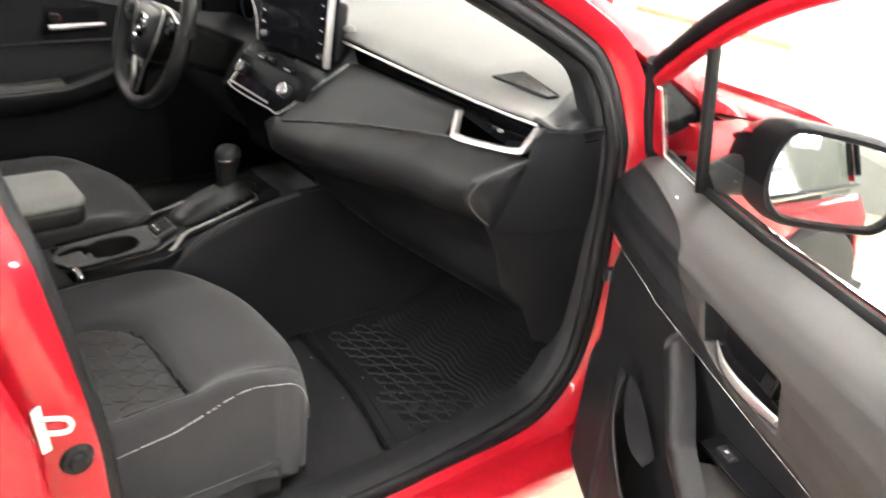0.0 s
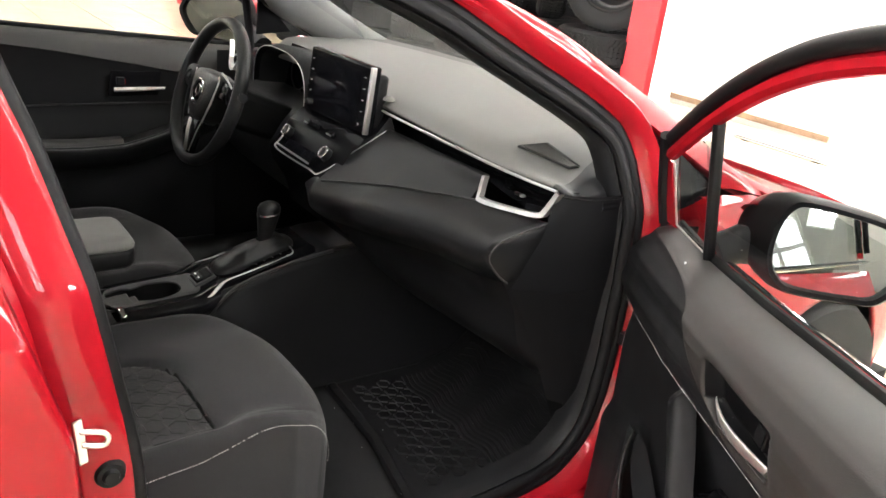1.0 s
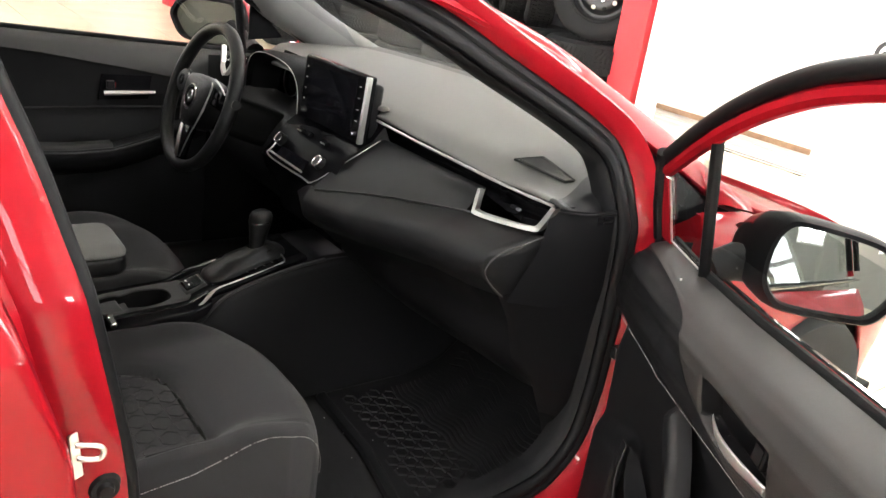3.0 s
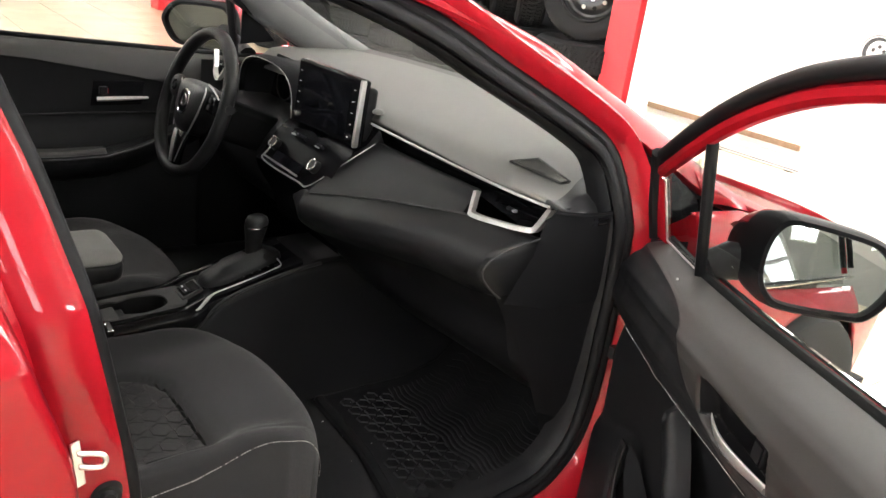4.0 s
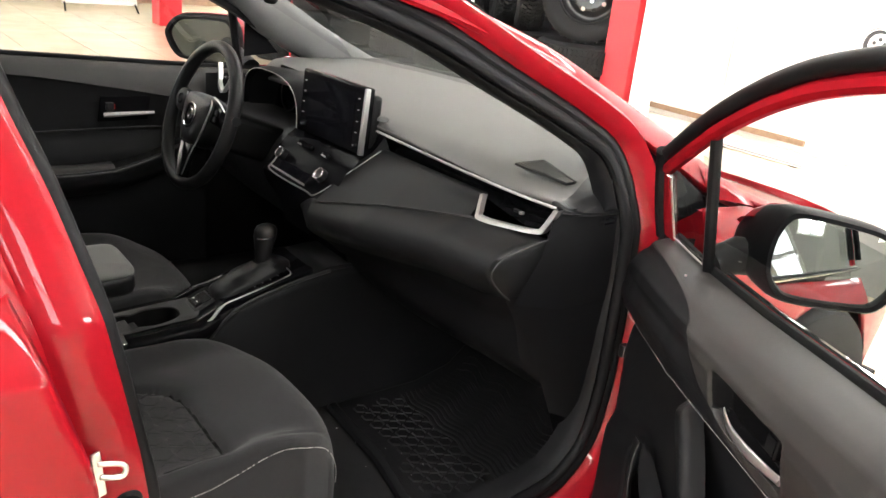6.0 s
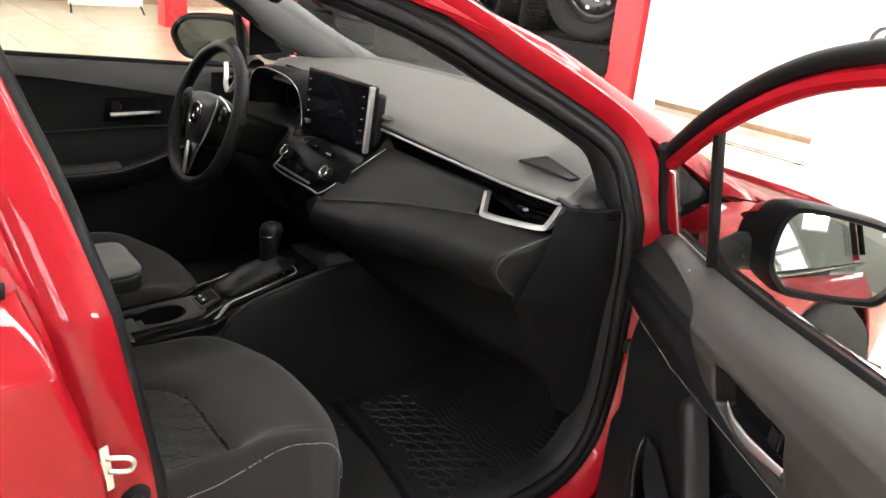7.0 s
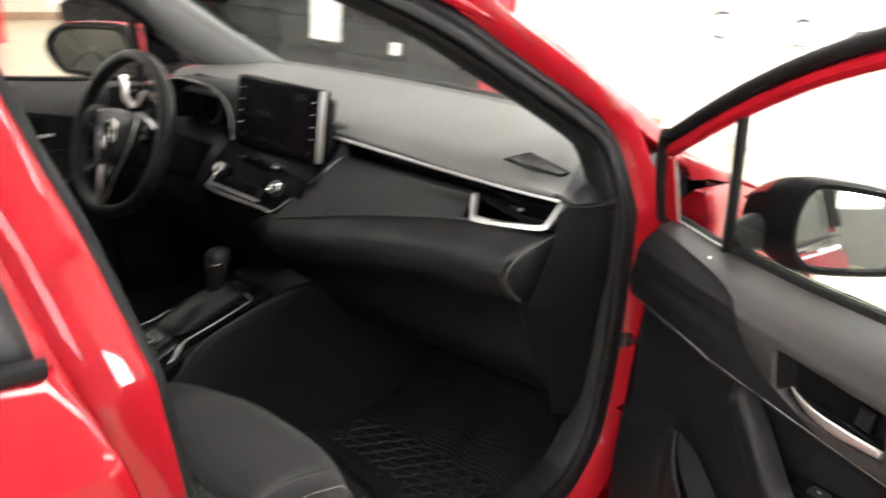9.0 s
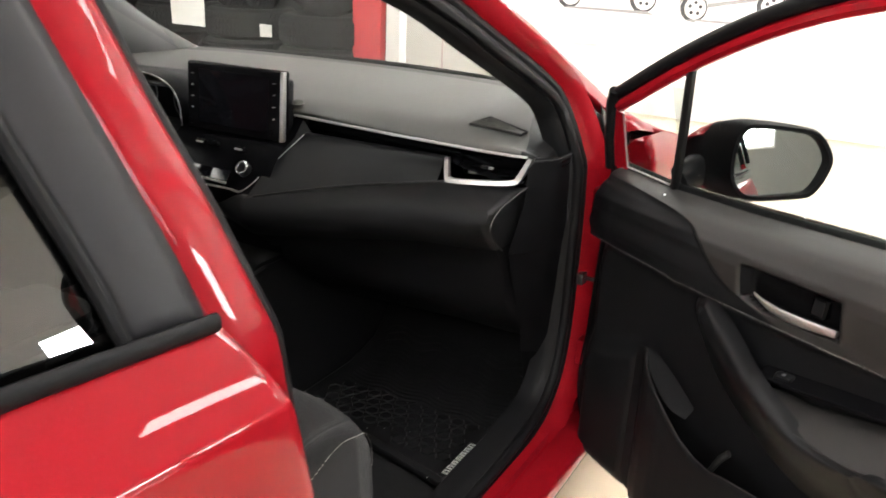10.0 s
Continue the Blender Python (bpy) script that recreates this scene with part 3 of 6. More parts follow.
# closing panels between the hinge pillar, the fender and the windshield foot
part("hinge_panel", grid([[(x, y, 0.3 + (zt - 0.3) * k / 10) for x, y, zt in ((0.735, 0.27, 0.85), (0.79, 0.262, 0.892), (0.815, 0.252, 0.914), (0.83, 0.245, 0.915), (hx(0.23, 0.3 + 0.6 * k / 10) - 0.004, 0.23, 0.914))] for k in range(11)]), RED, car, smooth=50)
part("fender_lip", grid([[(x, y, ip(y, [0.23, 0.35, 0.6], [0.915, 0.905, 0.845]) + (0.86 - x) * 0.04 - (0.004 if x < 0.81 else 0)) for x in (0.805, 0.815, 0.83, 0.85)] for y in np.linspace(0.24, 0.385, 6)]), RED, car, "red fender top edge", smooth=50)
part("cowl_corner", grid([[(x, y, ip(y, [0.23, 0.35, 0.6], [0.915, 0.905, 0.845]) + (0.86 - x) * 0.04) for x in (0.735, 0.76, 0.79, 0.825, 0.85)] for y in np.linspace(0.38, 0.6, 6)]), RED, car, "red fender top beside the windshield", smooth=50)

part("quarter_surround", grid([[Vector(a).lerp(Vector(b), k / 5) + Vector((0.006, 0, 0.01)) * math.sin(math.pi * k / 5) for k in range(6)] for a, b in (((0.69, 0.36, 0.982), (0.75, 0.374, 0.9)), ((0.7, 0.42, 0.95), (0.78, 0.39, 0.907)), ((0.712, 0.475, 0.918), (0.795, 0.46, 0.893)), ((0.74, 0.6, 0.868), (0.82, 0.6, 0.855)))]), RED, car, "red panel between fender and windshield pillar", smooth=60)

# ---- front passenger door, swung open on its hinges ----
DO, DU, DN = Vector((0.80, 0.12, 0)), Vector((0.887, -0.462, 0)).normalized(), Vector((0.462, 0.887, 0)).normalized()
DOOR_M = Matrix((( DU.x, DN.x, 0, DO.x), (DU.y, DN.y, 0, DO.y), (0, 0, 1, 0), (0, 0, 0, 1)))


def to_door(p):
    return DOOR_M.inverted() @ Vector(p)


def stitch_z(s):
    return ip(s, [0, 0.05, 0.15, 0.2, 0.225, 0.25, 0.3, 0.5, 1.06], [0.729, 0.7275, 0.7235, 0.7215, 0.7165, 0.718, 0.7165, 0.716, 0.72])


def stitch_n(s):
    return ip(s, [0, 0.05, 0.2, 0.5, 1.06], [-0.004, -0.01, -0.018, -0.02, -0.022])


def belt_z(s):
    return ip(s, [-0.03, 0.12, 0.3, 0.48, 1.06], [0.868, 0.858, 0.86, 0.869, 0.895])


SAIL = cr([(f, s, 0) for f, s in zip([0, 0.12, 0.25, 0.38, 0.48, 0.6, 0.72, 0.82, 0.88, 0.915, 0.935, 0.95], [0.47, 0.4, 0.348, 0.316, 0.3, 0.286, 0.267, 0.237, 0.19, 0.12, 0.04, 0.0])], 8)


def sail_s(f):
    """Where the front corner trim ends, by the height between seam and belt; its lower tail paints in shade."""
    return ip(f, [q.x for q in SAIL], [q.y for q in SAIL])


def upper_n(s, z):
    zb, z0, n0 = belt_z(s), stitch_z(s), stitch_n(s)
    n = ip(z, [z0 - 0.012, z0 - 0.004, z0, z0 + 0.004, 0.745, 0.775, 0.8, 0.82, zb - 0.025, zb - 0.014, zb - 0.005, zb],
           [n0 + 0.016, n0 + 0.008, n0 + 0.003, n0 - 0.001, n0 - 0.004, n0 - 0.013, n0 - 0.018, n0 - 0.016, n0, n0 + 0.018, 0.03, 0.068])
    f = (z - z0) / (zb - z0)
    n += 0.013 * sm((sail_s(f) + 0.012 - s) / 0.026) * sm((0.97 - f) / 0.1) * sm((f - 0.22) / 0.3)
    rec = sm((s - 0.364) / 0.018) * sm((0.554 - s) / 0.014) * sm((z - ip(s, [0.37, 0.41, 0.55], [0.742, 0.733, 0.738])) / 0.011) * sm((0.811 - z) / 0.013)
    n += 0.03 * rec
    return n + 0.05 * sm((0.02 - s) / 0.035)


RIDGE_S = [-0.06, 0.0, 0.09, 0.16, 0.19, 0.207, 0.235, 0.27, 0.289, 0.328, 0.365, 0.404, 0.456, 0.7, 1.06]
RIDGE_Z = [0.5, 0.512, 0.535, 0.562, 0.565, 0.545, 0.522, 0.502, 0.487, 0.459, 0.441, 0.434, 0.44, 0.45, 0.45]
RIDGE_N = [0.0, -0.005, -0.016, -0.022, -0.026, -0.042, -0.056, -0.067, -0.07, -0.072, -0.073, -0.074, -0.074, -0.074, -0.074]


def lower_n(s, z):
    """Flat panel under the seam, swelling at the front into the pocket wall."""
    zr, nr = ip(s, RIDGE_S, RIDGE_Z), ip(s, RIDGE_S, RIDGE_N)
    base = ip(z, [0.187, 0.3, 0.5, 0.66, stitch_z(s) - 0.012, stitch_z(s)], [0.02, 0.012, 0.008, 0.002, stitch_n(s) + 0.016, stitch_n(s) + 0.004])
    k = ip(s, [0.15, 0.2], [1, 0])
    n = base + k * (nr - base) * sm((zr + 0.012 - z) / 0.05)
    n += 0.075 * sm((0.27 - z) / 0.1) ** 2
    return n + 0.05 * sm((0.02 - s) / 0.06)


def front_s(z):
    return ip(z, [0.187, 0.191, 0.2, 0.227, 0.273, 0.325, 0.4, 0.49, 0.573, 0.695, 0.86], [0.2, 0.07, 0.02, -0.018, -0.044, -0.058, -0.058, -0.047, -0.044, -0.036, -0.03])


door = part("front_door", grid([[(front_s(z) + (1.05 - front_s(z)) * i / 16, ip(z, [0.187, 0.3, 0.45, 0.62, 0.78, 0.86], [0.09, 0.125, 0.15, 0.155, 0.15, 0.10]) - 0.03 * (1 - i / 16) ** 6, z) for i in range(17)]
                                for z in np.linspace(0.187, 0.862, 24)]), RED, car, "open red front door with a black inner trim panel", solid=0.008)
door.matrix_local = DOOR_M
S = [-0.06, -0.045, -0.03, -0.015] + list(np.linspace(0.0, 0.62, 90)) + list(np.linspace(0.66, 1.04, 12))
def trim_rows(pick):
    rows = []
    for k in range(45):
        row = []
        for s in pick(sail_s(k / 44)):
            z = stitch_z(s) + (belt_z(s) - stitch_z(s)) * k / 44
            row.append((s + (front_s(z) if s < 0.02 else 0), upper_n(s, z), z))
        rows.append(row)
    return grid(rows)


part("upper_trim", trim_rows(lambda q: [q + (1.04 - q) * (i / 130) ** 1.15 for i in range(131)]), DOOR_PAD, door, "dark grey-brown soft upper door trim", smooth=60)
# black corner piece; its tail towards the handle is shade put into the colour
part("sail_trim", trim_rows(lambda q: [q * (i / 60) for i in range(61)]), PLASTIC, door, "black front corner trim, its lower tail coloured in for shade", smooth=60)
part("lower_trim", grid([[(max(front_s(z), s), lower_n(max(front_s(z), s), z), z) for s in S for z in [0.187 + (stitch_z(s) - 0.186) * k / 70]] for k in range(71)]), PLASTIC, door, "black plastic lower door trim with a map pocket", smooth=60)
part("hinge_face", grid([[(front_s(z) - 0.001, a, z) for a in (0.045, 0.07, 0.1, 0.12)] for z in np.linspace(0.187, 0.862, 14)]), RUBBER, door)
st = [(s, upper_n(s, stitch_z(s) + 0.005) - 0.0034, stitch_z(s) + 0.004) for s in np.linspace(0.012, 1.03, 120)]
part("stitching", stitches(st, 0.0045, 0.0005), THREAD, door, "pale thread seam")
# window frame
def fn(z):
    return 0.07 - 0.31 * (z - 0.86)


FR = cr([(s, fn(z), z) for s, z in ((-0.012, 0.992), (0.13, 1.072), (0.25, 1.132), (0.37, 1.182), (0.49, 1.219), (0.65, 1.248), (0.85, 1.252), (0.98, 1.23), (1.03, 1.12), (1.045, 0.9))], 6)
part("window_frame", tube([p + Vector((0, 0.0, 0.006)) for p in FR], 0.0125, 8), RED, door, "red painted window frame")
part("frame_seal", tube([p + Vector((-0.004, -0.008, 0.029)) for p in FR], 0.0125, 10), RUBBER, door, "black rubber frame seal")
part("frame_cap", tube([p + Vector((-0.006, 0.02, 0.034)) for p in FR], 0.012, 8), SHELL, door)
part("front_post", plate([(-0.045, 0.062, 0.868), (-0.004, 0.066, 0.866), (-0.002, 0.03, 0.985), (-0.02, 0.03, 0.99)], (0.4, -1, 0), 0.006), RED, door)
part("post_seal", tube([(-0.046, 0.06, 0.862), (-0.04, 0.04, 0.93), (-0.026, 0.022, 1.0), (-0.01, 0.01, 1.03)], 0.012, 8), RUBBER, door)
part("division_bar", tube([(0.118, 0.072, 0.852), (0.15, 0.036, 0.97), (0.179, 0.0, 1.096)], 0.0105, 8, flat=0.8), RUBBER, door, "black window division bar")
part("quarter_pane", grid([[(0.0, 0.066, 0.866), (0.118, 0.074, 0.858)], [(0.002, 0.032, 0.99), (0.172, 0.006, 1.08)]]), WINDOW, door).visible_shadow = False
part("pane_trim", tube([(0.0, 0.03, 0.985), (-0.002, 0.062, 0.872), (0.108, 0.068, 0.862)], 0.002, 6), SILVER, door)
part("window_pane", grid([[(s, fn(z), z) for s in np.linspace(0.135, 1.02, 8)] for z in (0.862, 0.95, 1.06)]), WINDOW, door).visible_shadow = False
part("belt_seal", tube([(s, 0.078, belt_z(s) + 0.001) for s in np.linspace(-0.02, 1.04, 24)], 0.009, 8, flat=0.7), RUBBER, door)
part("belt_chrome", tube([(s, 0.094, belt_z(s) + 0.006) for s in np.linspace(0.125, 1.04, 24)], 0.004, 6), CHROME, door, "chrome belt line")
# inner handle
v, f = grid([[(s, upper_n(s, z) - 0.0012, z) for s in np.linspace(0.362, 0.556, 60)] for z in np.linspace(0.73, 0.814, 40)])
part("handle_cup", (v, [g for g in f if all(0.368 < v[i][0] < 0.551 and ip(v[i][0], [0.368, 0.41, 0.551], [0.747, 0.736, 0.741]) < v[i][2] < 0.809 for i in g)]), SHELL, door, "black facing of the handle recess", smooth=70)
LEV = [(0.392, -0.018, 0.7605, 0.002), (0.405, -0.022, 0.757, 0.004), (0.43, -0.028, 0.753, 0.0068), (0.462, -0.03, 0.7505, 0.0085), (0.49, -0.028, 0.7495, 0.009), (0.52, -0.024, 0.7495, 0.0078), (0.545, -0.02, 0.75, 0.007)]
LC = cr([q[:3] for q in LEV], 5)
part("door_handle", grid([[(q.x, q.y + 0.45 * r * math.cos(a), q.z + r * math.copysign(abs(math.sin(a)) ** 0.8, math.sin(a))) for a in (2 * math.pi * j / 16 for j in range(16))] for i, q in enumerate(LC) for r in [0.88 * ip(i / 5, range(7), [w[3] for w in LEV])]], cu=True), SILVER, door, "satin silver door handle", smooth=60)
part("handle_end", disc((0.544, -0.02, 0.75), (1, 0, 0), 0.0058, 0.002, 14), SILVER, door)
part("lock_button", moved(box(-0.013, 0.013, -0.006, 0.022, -0.017, 0.017), pose(0.508, -0.013, 0.779, 0, 4, 0)), GLOSS, door, bevel=0.003)
part("lock_face", moved(box(-0.009, 0.009, -0.0075, -0.006, -0.012, 0.012), pose(0.508, -0.013, 0.779, 0, 4, 0)), PLASTIC, door, bevel=0.0007)
# pull handle that runs down into the armrest, with the switch strip behind it
GE = cr([(0.29, 0.004, 0.712), (0.306, -0.03, 0.707), (0.33, -0.043, 0.694), (0.357, -0.052, 0.682), (0.382, -0.061, 0.67), (0.413, -0.073, 0.655), (0.446, -0.086, 0.642), (0.465, -0.088, 0.63), (0.5, -0.09, 0.611), (0.542, -0.092, 0.591), (0.593, -0.094, 0.585), (0.647, -0.095, 0.586), (0.695, -0.095, 0.597), (1.03, -0.095, 0.602)], 5)
LO = cr([(0.262, 0.006, 0.7), (0.269, 0.0, 0.678), (0.285, 0.0, 0.645), (0.311, 0.0, 0.605), (0.335, 0.0, 0.575), (0.362, 0.0, 0.552), (0.388, 0.0, 0.531), (0.43, 0.0, 0.505), (0.471, 0.0, 0.48), (0.532, 0.0, 0.455), (0.6, 0.0, 0.45), (0.66, 0.0, 0.45), (0.72, 0.0, 0.455), (1.03, 0.0, 0.46)], 5)
rows = []
for i, (a, b) in enumerate(zip(GE, LO)):
    w = 0.011 * min(1, i / 10)
    rows.append([a + Vector((w * 1.6, 0.03, 0.008)), a + Vector((w * 1.2, 0.012, 0.006)), a + Vector((w * 0.7, 0.003, 0.003)), a, a + Vector((-w * 0.6, 0.003, -w * 0.7)), a.lerp(b, 0.25) + Vector((0, -0.01, 0)), a.lerp(b, 0.6) + Vector((0, -0.006, 0)), b])
part("pull_handle", grid(rows), SOFT_BLACK, door, "black moulded pull handle", smooth=70)
rows = []
for s in np.linspace(0.47, 1.03, 26):
    zf, zb = ip(s, [0.42, 0.446, 0.5, 0.542, 0.593, 0.65, 0.7, 1.03], [0.65, 0.64, 0.612, 0.596, 0.59, 0.592, 0.602, 0.608]), ip(s, [0.42, 0.45, 0.52, 0.66, 1.03], [0.622, 0.612, 0.612, 0.642, 0.66])
    rows.append([(s, -0.082, zf - 0.02), (s, -0.088, zf - 0.006), (s, -0.08, zf + 0.001)] + [(s, -0.08 + 0.075 * k, zf + (zb - zf) * k + 0.006 * math.sin(math.pi * k)) for k in (0.2, 0.4, 0.6, 0.8, 1.0)])
part("armrest", grid(rows), DOOR_PAD, door, "grey-black padded armrest", smooth=60)
part("arm_seam", tube([(s, -0.083, ip(s, [0.5, 0.542, 0.593, 0.65, 0.7, 1.03], [0.614, 0.597, 0.591, 0.593, 0.603, 0.609])) for s in np.linspace(0.52, 1.03, 24)], 0.0014, 6), SHIELD_GREY, door)
part("switch_panel", plate([(0.43, -0.03, 0.622), (0.55, -0.03, 0.64), (0.66, -0.03, 0.655), (0.95, -0.03, 0.668), (0.95, 0.004, 0.682), (0.66, 0.004, 0.667), (0.55, 0.004, 0.652), (0.43, 0.004, 0.634)], (0, -0.4, 1), 0.006), GLOSS, door, "gloss black switch strip", bevel=0.002)
part("window_switch", moved(box(-0.016, 0.016, -0.008, 0.008, 0, 0.009), pose(0.475, -0.014, 0.637, 18, -8, 0)), PLASTIC, door, bevel=0.003)
part("switch_mark", moved(box(-0.003, 0.003, -0.002, 0.002, 0.009, 0.0095), pose(0.475, -0.014, 0.637, 18, -8, 0)), GREY_PRINT, door)
# map pocket: its proud outer wall, rim and inner liner
rows = []
for s in [0.165 + 0.005 * i for i in range(50)] + list(np.linspace(0.43, 1.04, 20)):
    zr, nr = ip(s, RIDGE_S, RIDGE_Z), ip(s, RIDGE_S, RIDGE_N)
    low = [(s, nr + 0.075 * sm((0.27 - z) / 0.1) ** 2, z) for z in (zr - 0.012, zr - 0.03, zr - 0.07, 0.3, 0.27, 0.24, 0.215, 0.19)]
    rows.append([(s, nr + 0.01, zr - 0.05), (s, nr + 0.009, zr - 0.008), (s, nr + 0.007, zr - 0.002), (s, nr + 0.003, zr), (s, nr + 0.0005, zr - 0.003)] + low)
part("pocket_wall", grid(rows), PLASTIC, door, "black map pocket wall", smooth=60)
pk = cr([(s, ip(s, RIDGE_S, RIDGE_N) + 0.003, ip(s, RIDGE_S, RIDGE_Z) + 0.0005) for s in (0.185, 0.192, 0.2, 0.215, 0.24, 0.27, 0.3, 0.33, 0.365, 0.404, 0.456, 0.6, 1.0)], 4)
part("pocket_rim", tube(pk, 0.0016, 8), SHIELD_GREY, door)
IN_A = cr([(0.186, -0.014, 0.567), (0.213, -0.008, 0.553), (0.244, -0.006, 0.533), (0.284, -0.006, 0.505), (0.307, -0.006, 0.488)], 4)
IN_B = cr([(0.188, -0.018, 0.555), (0.206, -0.024, 0.525), (0.235, -0.03, 0.5), (0.27, -0.03, 0.475), (0.3, -0.02, 0.465)], 4)
part("pocket_liner", grid([[a, a.lerp(b, 0.5) + Vector((0, 0.003, 0)), b] for a, b in zip(IN_A, IN_B)]), PLASTIC, door, "black pocket liner")
part("bottle_divider", tube([(0.365, -0.012, 0.385), (0.383, -0.012, 0.425), (0.396, -0.006, 0.443)], [0.008, 0.009, 0.008], 10, flat=0.6), SHIELD_GREY, door)
part("screw_cap", disc((0.14, 0.022, 0.856), (0, -1, 0.3), 0.002, 0.002, 12), MARK, door)
# mirror
MC = Vector((1.102, 0.194, 0.923))
MN = Vector(MIRROR_N).normalized()
MT = Vector((-MN.y, MN.x, 0)).normalized()
MU = MN.cross(MT)
MU = MU if MU.z > 0 else -MU
OUT = [(-0.082, 0.02), (-0.07, 0.052), (-0.045, 0.062), (0.04, 0.056), (0.075, 0.044), (0.097, 0.012), (0.093, -0.016), (0.071, -0.05), (0.04, -0.058), (-0.04, -0.062), (-0.066, -0.052), (-0.082, -0.025)]
OC = [(q.x, q.y) for q in cr([(a, b, 0) for a, b in OUT], 4, True)]


def mp(a, b, d):
    return to_door(MC + MT * a + MU * b + MN * d)


part("mirror_glass", grid([[mp(a * k, b * k, -(a * a + b * b) * k * k / 2.6 + 0.004) for a, b in OC] for k in (1.0, 0.9, 0.8, 0.7, 0.6, 0.5, 0.4, 0.3, 0.2, 0.1, 0.01)], cu=True), MIRROR, door, "convex outside mirror glass", smooth=80)
rows = [[mp(a * k + sh, b * k2, d) for a, b in OC] for k, k2, d, sh in ((1.0, 1.0, 0.001, 0), (1.02, 1.03, 0.012, 0), (1.1, 1.14, 0.012, 0), (1.16, 1.22, 0.0, 0), (1.19, 1.26, -0.03, -0.01), (1.13, 1.14, -0.06, -0.03), (1.02, 0.92, -0.09, -0.05), (0.86, 0.64, -0.115, -0.066), (0.5, 0.3, -0.128, -0.08), (0.1, 0.05, -0.13, -0.085))]
part("mirror_housing", grid(rows, cu=True), SHELL, door, "black mirror housing")
rows = [[mp(a * k + sh, max(b, 0.038) * k2, d) for a, b in OC] for k, k2, d, sh in ((1.12, 1.12, -0.06, -0.029), (1.135, 1.165, -0.06, -0.029), (1.03, 0.95, -0.09, -0.05), (0.87, 0.69, -0.117, -0.067), (0.5, 0.35, -0.131, -0.08), (0.1, 0.06, -0.134, -0.085))]
part("mirror_cap", grid(rows, cu=True), RED, door, "red mirror cap")
foot = to_door(Vector((0.985, 0.205, 0.888)))
part("mirror_foot", tube([Vector((0.115, 0.085, 0.872)), Vector((0.12, 0.115, 0.888)), foot, mp(-0.055, -0.04, -0.045)], [0.03, 0.034, 0.036, 0.03], 12, flat=0.8), PLASTIC, door)
# check strap, hinge and bolt on the jamb
part("check_strap", join(box(0.735, 0.775, 0.214, 0.222, 0.589, 0.597), box(0.735, 0.75, 0.2, 0.23, 0.58, 0.606)), BLACK_RIM, car, "steel door check strap", bevel=0.002)
for z in (0.42, 0.78):
    part("door_hinge", join(box(0.755, 0.82, 0.19, 0.225, z - 0.03, z + 0.03), disc((0.8, 0.2, z - 0.035), (0, 0, 1), 0.009, 0.07, 12)), RED, car, bevel=0.003)
# striker and bump stop on the rear pillar
part("striker", join(plate([(0.744, -0.82, 0.686), (0.744, -0.808, 0.69), (0.744, -0.802, 0.624), (0.744, -0.814, 0.62)], (1, 0, 0), 0.005), tube(cr([(0.749, -0.812, 0.672), (0.754, -0.795, 0.671), (0.757, -0.784, 0.668), (0.758, -0.78, 0.66), (0.757, -0.784, 0.651), (0.754, -0.795, 0.65), (0.749, -0.81, 0.652)], 4), 0.004, 8)), STEEL, car, "bright steel door striker", bevel=0.0015)
part("bump_stop", join(disc((0.738, -0.776, 0.592), (1, 0, 0), 0.022, 0.01, 20, 0.018), disc((0.748, -0.776, 0.592), (1, 0, 0), 0.012, 0.006, 16, 0.009)), RUBBER, car, "black rubber door stop")

# ---- dashboard ----
XS = [0.10, 0.30, 0.50, 0.60, 0.66, 0.70]


def sec(table, xs, n=5):
    """Rows of smooth points: a table of (y, z) per station."""
    out = []
    for x in np.linspace(xs[0], xs[-1], 64):
        row = []
        for k in range(len(table[0])):
            row.append((x, ip(x, xs, [t[k][0] for t in table]), ip(x, xs, [t[k][1] for t in table])))
        out.append(cr(row, n))
    return out


# top pad over the whole width
XT = [-0.72, -0.66, -0.5, -0.3, -0.16, 0.10, 0.30, 0.50, 0.60, 0.645, 0.67, 0.69, 0.7]
TOP = []
for x in XT:
    a = abs(x)
    lip_y, lip_z = ip(a, [0, 0.5, 0.66, 0.7], [-0.012, 0.004, 0.03, 0.06]), ip(a, [0, 0.1, 0.5, 0.645, 0.67, 0.69, 0.7], [0.922, 0.92, 0.903, 0.9, 0.893, 0.876, 0.86])
    if -0.62 < x < -0.2:
        lip_z += 0.02
    drop = (1 if x > 0 else 0.12) * ip(a, [0, 0.48, 0.55, 0.62, 0.65, 0.67, 0.69, 0.7], [0, 0.0, 0.014, 0.036, 0.045, 0.054, 0.075, 0.1])
    TOP.append([(lip_y + 0.016, lip_z - 0.010), (lip_y, lip_z - 0.004), (lip_y + 0.004, lip_z + 0.006), (lip_y + 0.05, 0.942 - drop), (0.16, 0.957 - drop), (0.32, 0.96 - drop), (0.55 - 0.16 * a * a, 0.956 - drop * 0.5)])
rows = sec(TOP, XT, 5)
cols = [[Vector(r[k]) for r in rows] for k in range(len(rows[0]))]
# where the pad's colour turns black for the shade on its end
shade_x = [ip(c[-6].y, [0.029, 0.08, 0.112, 0.14, 0.215, 0.35, 0.5], [0.652, 0.639, 0.631, 0.618, 0.59, 0.55, 0.52]) for c in cols]


def pad_rows(side, n, k0):
    """The pad on one side of a slanting shade edge: side 0 the long top, 1 the end roll."""
    out = []
    for i in range(n + 1):
        row = []
        for c, xb in zip(cols[k0:], shade_x[k0:]):
            x = XT[0] + (xb - XT[0]) * i / n if side == 0 else xb + (XT[-1] - xb) * i / n
            xs = [p.x for p in c]
            row.append((x, ip(x, xs, [p.y for p in c]), ip(x, xs, [p.z for p in c])))
        out.append(row)
    return out


